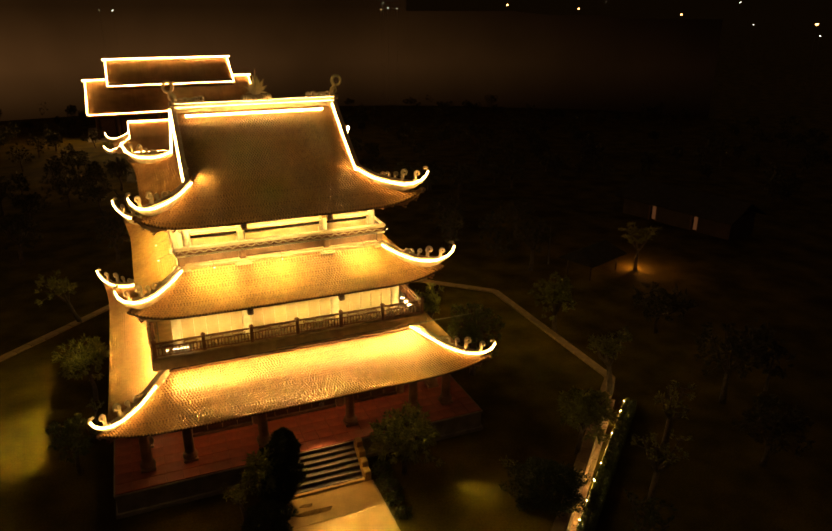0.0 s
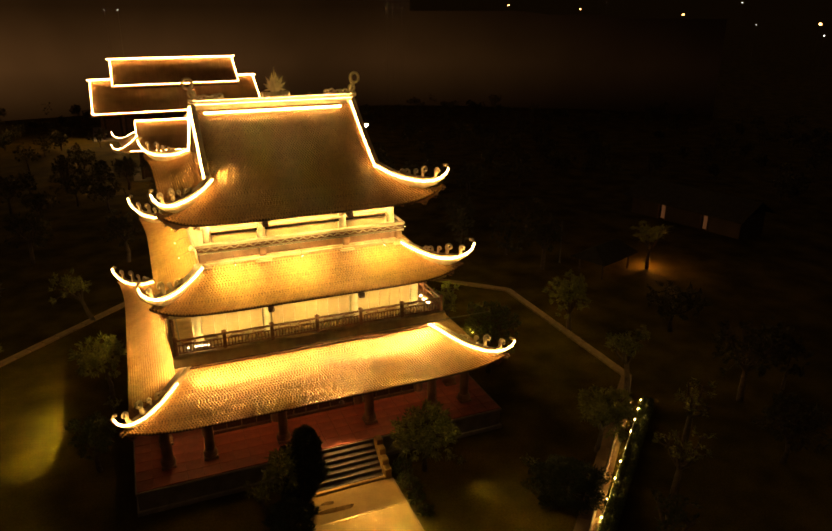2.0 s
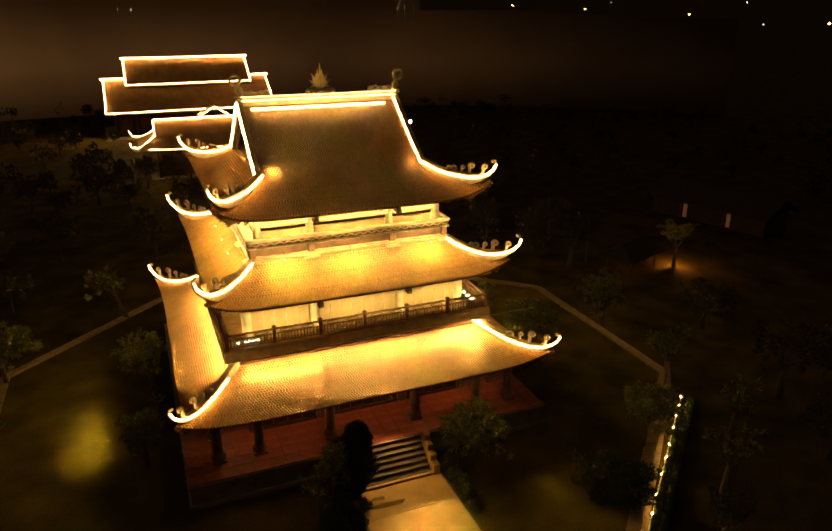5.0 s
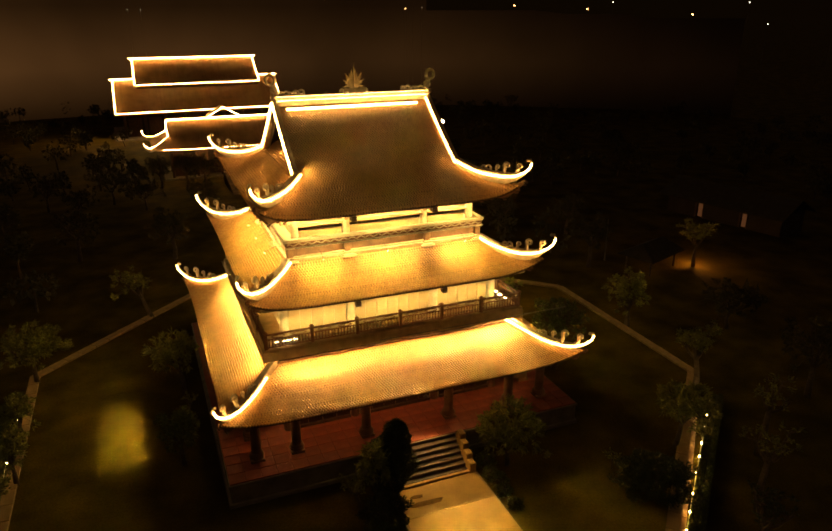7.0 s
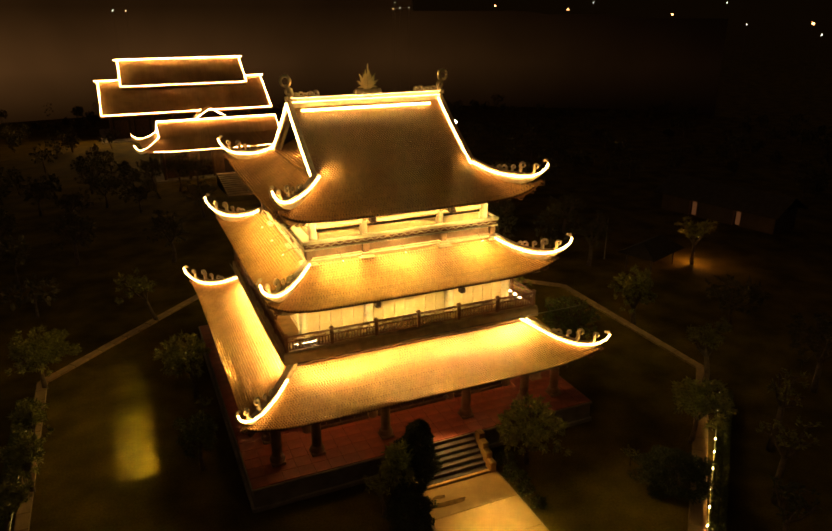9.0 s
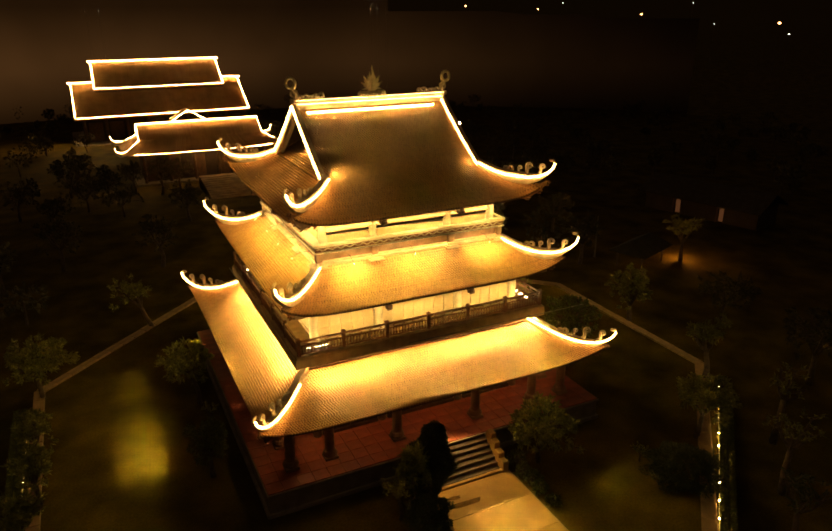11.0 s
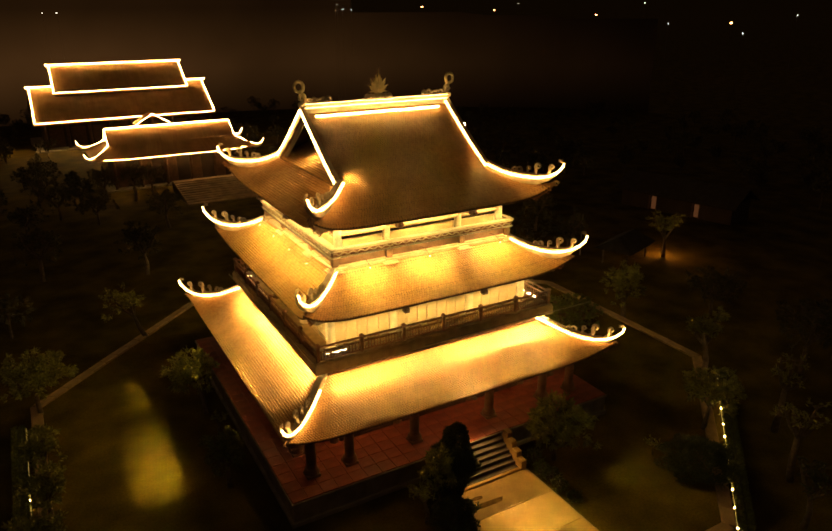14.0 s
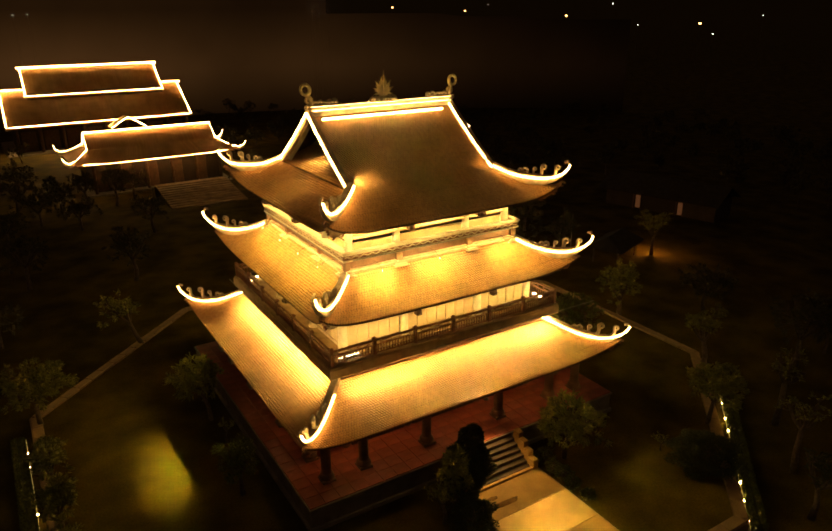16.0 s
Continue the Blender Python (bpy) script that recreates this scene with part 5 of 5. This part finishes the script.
def build_middle_hall():
    z0 = land(2, 81)
    h = thing("gate_hall", "low hall with curled eaves outlined in light ropes", "temple hall", (2.3, 81, 0))
    X, XR, XC = 9.6, 9.6, 12.6
    YF, YB = -5.5, 5.5
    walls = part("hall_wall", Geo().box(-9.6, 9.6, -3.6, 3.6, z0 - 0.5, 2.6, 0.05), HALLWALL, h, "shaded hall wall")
    for i in range(6):
        part("hall_column", Geo().lathe([(0.3, z0), (0.24, z0 + 0.4), (0.24, 2.3)], 10, Matrix.Translation((-9.5 + 3.8 * i, -4.6, 0))), DARKWOOD, h)
    part("hall_plinth", Geo().box(-11, 11, -5.4, 5.4, z0 - 1.0, z0 + 0.5, 0.05), STONE, h)
    for i in range(5):
        part("hall_door", Geo().box(-8.6 + 3.8 * i - 0.9, -8.6 + 3.8 * i + 0.9, -3.68, -3.6, z0 + 0.5, 1.6, 0.03), DARKWOOD, walls)
    ridge_z, brk_z, eave_z, corner_z = 6.0, 3.9, 1.95, 2.5
    for sy in (-1, 1):
        g = Geo()
        v = [(-X, 0, ridge_z), (X, 0, ridge_z), (-XR, sy * 2.6, brk_z), (XR, sy * 2.6, brk_z)]
        n = 14
        lower = []
        for i in range(n + 1):
            u = -1 + 2 * i / n
            lower.append((u * XC, sy * (5.2 + 0.4 * abs(u) ** 4), eave_z + (corner_z - eave_z) * abs(u) ** 5))
        g.add(v + lower, [(0, 2, 3, 1) if sy < 0 else (0, 1, 3, 2)])
        up = [(-XR + 2 * XR * i / n, sy * 2.6, brk_z) for i in range(n + 1)]
        g.add(up + lower, [(i, n + 1 + i, n + 2 + i, i + 1) for i in range(n)])
        slope = part("hall_roof_slope", g, TILE, h, "dark tiled hall roof slope")
        far_tiles(v[0], v[1], v[2], v[3], "roof_tiles", slope, 1, 60)
        far_tiles(up[0], up[-1], (-XC * 0.93, sy * 5.2, eave_z), (XC * 0.93, sy * 5.2, eave_z), "roof_tiles", slope, 1, 64)
        if sy < 0:
            rope(h, [(x, y - sy * 0.15, z + 0.12) for x, y, z in lower[1:-1]])
        for sx in (-1, 1):
            curl = [(sx * XR, sy * 2.6, brk_z), (sx * (XR + 1.0), sy * 3.4, 3.2), (sx * (XR + 2.0), sy * 4.4, 2.62), (sx * (XC + 0.1), sy * 5.5, 2.45), (sx * (XC + 0.7), sy * 5.9, 2.8), (sx * (XC + 0.95), sy * 6.1, 3.4)]
            part("hall_hip_ridge", Geo().sweep(curl, [(0.18, 0.3, 0.12)] * 4 + [(0.12, 0.15, 0.1), (0.06, 0.08, 0.08)]), RIDGE, h)
            rope(h, [(x, y + sy * 0.2, z + 0.3) for x, y, z in curl])
            verge = [(sx * (X + 0.1), 0, ridge_z + 0.1), (sx * (XR + 0.1), sy * 2.6, brk_z + 0.1)]
            rope(h, verge)
    for sx in (-1, 1):
        g = Geo()
        n = 10
        up = [(sx * XR, -2.6 + 5.2 * i / n, brk_z) for i in range(n + 1)]
        lo = [(sx * (12.3 + 0.3 * abs(-1 + 2 * i / n) ** 4), 5.6 * (-1 + 2 * i / n), eave_z + 0.55 * abs(-1 + 2 * i / n) ** 5) for i in range(n + 1)]
        g.add(up + lo, [((i, n + 1 + i, n + 2 + i, i + 1) if sx > 0 else (i + 1, n + 2 + i, n + 1 + i, i)) for i in range(n)])
        part("hall_roof_slope", g, TILE, h, "dark tiled side slope")
        part("hall_gable", Geo().prism([(-2.5, brk_z), (2.5, brk_z), (0, ridge_z - 0.1)], 0.3, pose(sx * (X - 0.3), 0, 0, 0, 0, 90)), PLASTER, h)
    part("hall_ridge", Geo().box(-X - 0.1, X + 0.1, -0.2, 0.2, ridge_z - 0.15, ridge_z + 0.35, 0.04), RIDGE, h)
    rope(h, [(-X - 0.05, -0.28, ridge_z + 0.2), (X + 0.05, -0.28, ridge_z + 0.2)], 0.08)


build_middle_hall()


def build_main_hall():
    z0 = land(4, 150)
    h = thing("main_hall", "large two-roofed temple hall outlined in light ropes", "temple hall", (4.0, 146, 0), 1.5)
    part("hall_plinth", Geo().box(-21, 21, -10, 12, z0 - 1, z0 + 1.2, 0.1), STONE, h)
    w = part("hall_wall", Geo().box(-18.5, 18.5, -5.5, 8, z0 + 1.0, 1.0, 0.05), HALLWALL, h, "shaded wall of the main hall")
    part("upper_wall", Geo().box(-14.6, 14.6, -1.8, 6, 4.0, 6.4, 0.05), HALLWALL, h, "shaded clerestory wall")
    for i in range(9):
        part("hall_column", Geo().lathe([(0.4, z0 + 1.2), (0.32, z0 + 1.8), (0.32, 0.6)], 10, Matrix.Translation((-18.4 + 4.6 * i, -7.2, 0))), DARKWOOD, h)
        if i < 8:
            part("hall_door", Geo().box(-17.6 + 4.6 * i, -14.6 + 4.6 * i, -5.6, -5.5, z0 + 1.2, -1.4, 0.03), DARKWOOD, w)
    for name, x0, x1, zt, yt, ze, ye, ex, rr in (("upper", -14.7, 14.5, 11.35, 4.0, 5.65, -2.0, 0.3, 0.1), ("lower", -19.8, 18.9, 6.9, 0.5, -0.1, -8.0, 0.4, 0.1)):
        back = 2 * 4.0 - ye
        for sy in (-1, 1):
            yy = ye if sy < 0 else back
            top = yt if sy < 0 else 8 - yt
            g = Geo().add([(x0, top, zt), (x1, top, zt), (x0 - ex, yy, ze), (x1 + ex, yy, ze), (x0, top, zt - 0.35), (x1, top, zt - 0.35), (x0 - ex, yy, ze - 0.35), (x1 + ex, yy, ze - 0.35)],
                          [(0, 2, 3, 1), (4, 5, 7, 6), (2, 6, 7, 3), (0, 4, 6, 2), (1, 3, 7, 5)])
            s = part("hall_roof_slope", g, TILE, h, "dark tiled main hall roof slope")
            far_tiles((x0, top, zt), (x1, top, zt), (x0 - ex, yy, ze), (x1 + ex, yy, ze), "roof_tiles", s, 1, 90)
        rope(h, [(x0 - ex, ye + 0.1, ze + 0.2), (x1 + ex, ye + 0.1, ze + 0.2)], rr)
        for sx, xx in ((-1, x0), (1, x1)):
            part("verge_ridge", Geo().sweep([(xx, yt, zt), (xx + sx * ex, ye, ze)], [(0.25, 0.3, 0.25)] * 2), RIDGE, h)
            rope(h, [(xx - sx * 0.05, yt - 0.3, zt + 0.3), (xx + sx * ex, ye - 0.1, ze + 0.3)], rr * 0.8)
        if name == "upper":
            part("main_ridge", Geo().box(x0 - 0.6, x1 + 0.6, yt - 0.3, yt + 0.3, zt - 0.2, zt + 0.6, 0.08), RIDGE, h)
            rope(h, [(x0 - 0.7, yt - 0.4, zt + 0.3), (x1 + 0.7, yt - 0.4, zt + 0.3)], rr)
        else:
            for sx, xx in ((-1, x0), (1, x1)):
                a, b = sorted((sx * 15.2, xx + sx * 0.7))
                part("shoulder_ridge", Geo().box(a, b, yt - 0.3, yt + 0.3, zt - 0.2, zt + 0.5, 0.08), RIDGE, h)
                rope(h, [(a, yt - 0.4, zt + 0.3), (b, yt - 0.4, zt + 0.3)], rr)
    for sx in (-1, 1):
        part("hall_gable", Geo().prism([(-5.6, 6.2), (5.6, 6.2), (0, 11.4)], 0.4, pose(sx * 14.7, 4, 0, 0, 0, 90)), PLASTER, h)
    # the small porch gable in front
    p = thing("porch", "small gabled porch edged with light ropes", "porch", (7.7, 132, 0))
    zb = land(7.7, 132)
    for sx in (-1, 1):
        part("porch_post", Geo().lathe([(0.25, zb), (0.2, -1.0)], 8, Matrix.Translation((sx * 2.9, 0, 0))), DARKWOOD, p)
        g = Geo().add([(0, -0.6, 1.35), (0, 4, 1.35), (sx * 3.7, -0.6, -0.9), (sx * 3.7, 4, -0.9), (0, -0.6, 1.1), (0, 4, 1.1), (sx * 3.7, -0.6, -1.15), (sx * 3.7, 4, -1.15)], [(0, 1, 3, 2), (4, 6, 7, 5), (0, 2, 6, 4), (2, 3, 7, 6)])
        part("porch_roof", g, TILE, p)
        rope(p, [(0, -0.75, 1.4), (sx * 3.7, -0.75, -0.85)], 0.08)


build_main_hall()
# added unseen area lamps boosting the eave ropes' light on ground and trees before them
for at, aim, watts, ln in (((4, 136.5, 0.2), (4, 118, -8), 1800, 38.0), ((2.3, 75.0, 2.2), (2.3, 62, -3), 70, 24.0), ((-17.5, 142, 3.0), (-40, 130, -6), 1000, 8.0)):
    lamp("hall_fill_light", "AREA", at, aim, watts, (ln, 0.15), 170, (1.0, 0.56, 0.16))

# steps up to the gate hall
gs = thing("garden_steps", "broad stone garden steps behind the pagoda", "steps", (4.8, 58, 0))
for i in range(11):
    y = i * 0.9
    z = land(5, 58) + 0.02
    part("step", Geo().box(-5.2, 5.2, y, 10.5, z - 0.6, z + 0.11 * (i + 1), 0.02), KERB, gs)


# ---------------------------------------------------------------- the farmhouse with its yard, to the east
def build_farmhouse():
    z0 = land(56, 26) - 0.2
    h = thing("farmhouse", "small dark farmhouse with two lit doorways", "house", (53.6, 22.6, z0), -76)
    wall = Geo()
    for a, b in ((-7.5, -3.5), (-2.4, 2.4), (3.4, 7.5)):
        wall.box(a, b, -0.12, 0.12, 0, 2.9, 0.01)
    wall.box(-7.5, 7.5, -0.12, 0.12, 2.3, 2.9, 0.01)
    wall.box(-7.5, 7.5, 4.8, 5.0, 0, 2.9).box(-7.5, -7.3, 0, 5, 0, 2.9).box(7.3, 7.5, 0, 5, 0, 2.9)
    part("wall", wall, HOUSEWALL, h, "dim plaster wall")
    part("roof", Geo().add([(-8.2, -1.2, 2.75), (8.2, -1.2, 2.75), (8.2, 2.5, 4.6), (-8.2, 2.5, 4.6), (8.2, 6.2, 2.75), (-8.2, 6.2, 2.75), (-8.2, -1.2, 2.6), (8.2, -1.2, 2.6), (8.2, 2.5, 4.45), (-8.2, 2.5, 4.45), (8.2, 6.2, 2.6), (-8.2, 6.2, 2.6)],
         [(0, 1, 2, 3), (3, 2, 4, 5), (6, 9, 8, 7), (9, 11, 10, 8), (0, 6, 7, 1), (5, 4, 10, 11), (0, 3, 9, 6), (3, 5, 11, 9), (1, 7, 8, 2), (2, 8, 10, 4)]), THATCH, h, "dark sheet roof")
    for x0, x1 in ((-3.5, -2.4), (2.4, 3.4)):
        d = part("doorway", Geo().box(x0, x1, 0.6, 0.66, 0.05, 2.3), WINDOWGLOW, h, "doorway lit orange from within")
        part("door_frame", Geo().box(x0 - 0.06, x0 + 0.06, -0.18, 0.1, 0, 2.36, 0.01).box(x1 - 0.06, x1 + 0.06, -0.18, 0.1, 0, 2.36, 0.01).box(x0, x1, -0.18, 0.1, 2.24, 2.36, 0.01), DARKWOOD, d)
    # the yard lamp by a tree
    tree(37.8, 10.2, 4.6, 1.7, 60, "garden tree lit from below by a yard lamp", (0.4, 0.4), 50, 0.36, 16, name="yard_tree")
    y = thing("yard_lamp", "low yard lamp on a short post beside a tree", "lamp", (38.3, 10.6, land(36, 8.2)))
    part("post", Geo().tube([(0, 0, 0), (0, 0, 1.5)], 0.04, 6), METAL, y)
    part("globe", Geo().lathe([(0.01, 1.48), (0.05, 1.5), (0.06, 1.54), (0.04, 1.58), (0.01, 1.6)], 10), METAL, y)
    lamp("yard_lamp_light", "POINT", (38.3, 10.6, land(36, 8.2) + 1.1), (36, 9, 0), 300, soft=0.15, colour=(1.0, 0.42, 0.1))
    m = thing("thatched_shelter", "dark thatched garden shelter on posts", "shelter", (33.5, 11.5, land(33.5, 11.5)), 20)
    for x in (-2.2, 2.2):
        for yy in (-1.3, 1.3):
            part("post", Geo().tube([(x, yy, 0), (x, yy, 2.0)], 0.08, 6), BARK, m)
    part("thatch", Geo().add([(-3, -2, 1.7), (3, -2, 1.7), (3, 2, 1.7), (-3, 2, 1.7), (-1.9, 0, 2.9), (1.9, 0, 2.9)], [(0, 1, 5, 4), (1, 2, 5), (2, 3, 4, 5), (3, 0, 4), (3, 2, 1, 0)]), THATCH, m)


build_farmhouse()
pole = thing("utility_pole", "thin bare pole standing in the dark grounds", "pole", (30.7, 15.0, land(30.7, 15)))
part("shaft", Geo().tube([(0, 0, 0), (0, 0, 4.4)], [0.06, 0.04], 8), STONE, pole)
part("collar", Geo().lathe([(0.05, 0), (0.1, 0.02), (0.1, 0.1), (0.05, 0.12)], 10), STONE, pole)


# ---------------------------------------------------------------- far street lamps
def street_lamp(x, y, z, white, size):
    """A lamp on its mast far away."""
    g = land(x, y)
    hgt = max(5.0, z - g)
    t = thing("street_lamp", "distant street lamp with a pale glowing head" if white else "distant street lamp with an orange glowing head", "street lamp", (x, y, z - hgt), group="far street lamps")
    part("mast", Geo().tube([(0, 0, 0), (0, 0, hgt)], [0.06, 0.04] if hgt < 45 and abs(x) > 150 else [0.012, 0.01], 6), METAL, t)
    part("lamp_head", Geo().lathe([(0.05, -0.5), (0.6, -0.3), (0.7, 0), (0.5, 0.3), (0.05, 0.5)], 10, Matrix.Translation((0, 0, hgt)) @ Matrix.Scale(size, 4)), STREETWHITE if white else STREET, t)


for x, y, z, white, size in (
        (639, 1106, 27.1, False, 2.6), (524, 723, 21.7, False, 1.6), (403, 411, 18.2, False, 1.25), (326, 268, 14.3, True, 0.4),
        (267, 180, 16.8, False, 0.95), (200, 124, 15.0, True, 0.35), (330, 190, 19.5, True, 0.4), (620, 800, 30.0, True, 0.9),
        (700, 640, 29.0, True, 0.9), (-10.2, 144, 22.9, True, 0.12), (-7.4, 144, 22.9, True, 0.14),
        (57.5, 140, 23.1, False, 0.16), (59.2, 139.4, 23.4, True, 0.12), (58, 139.8, 24.6, True, 0.12), (61.4, 138.5, 23.3, True, 0.1)):
    street_lamp(x, y, z, white, size)
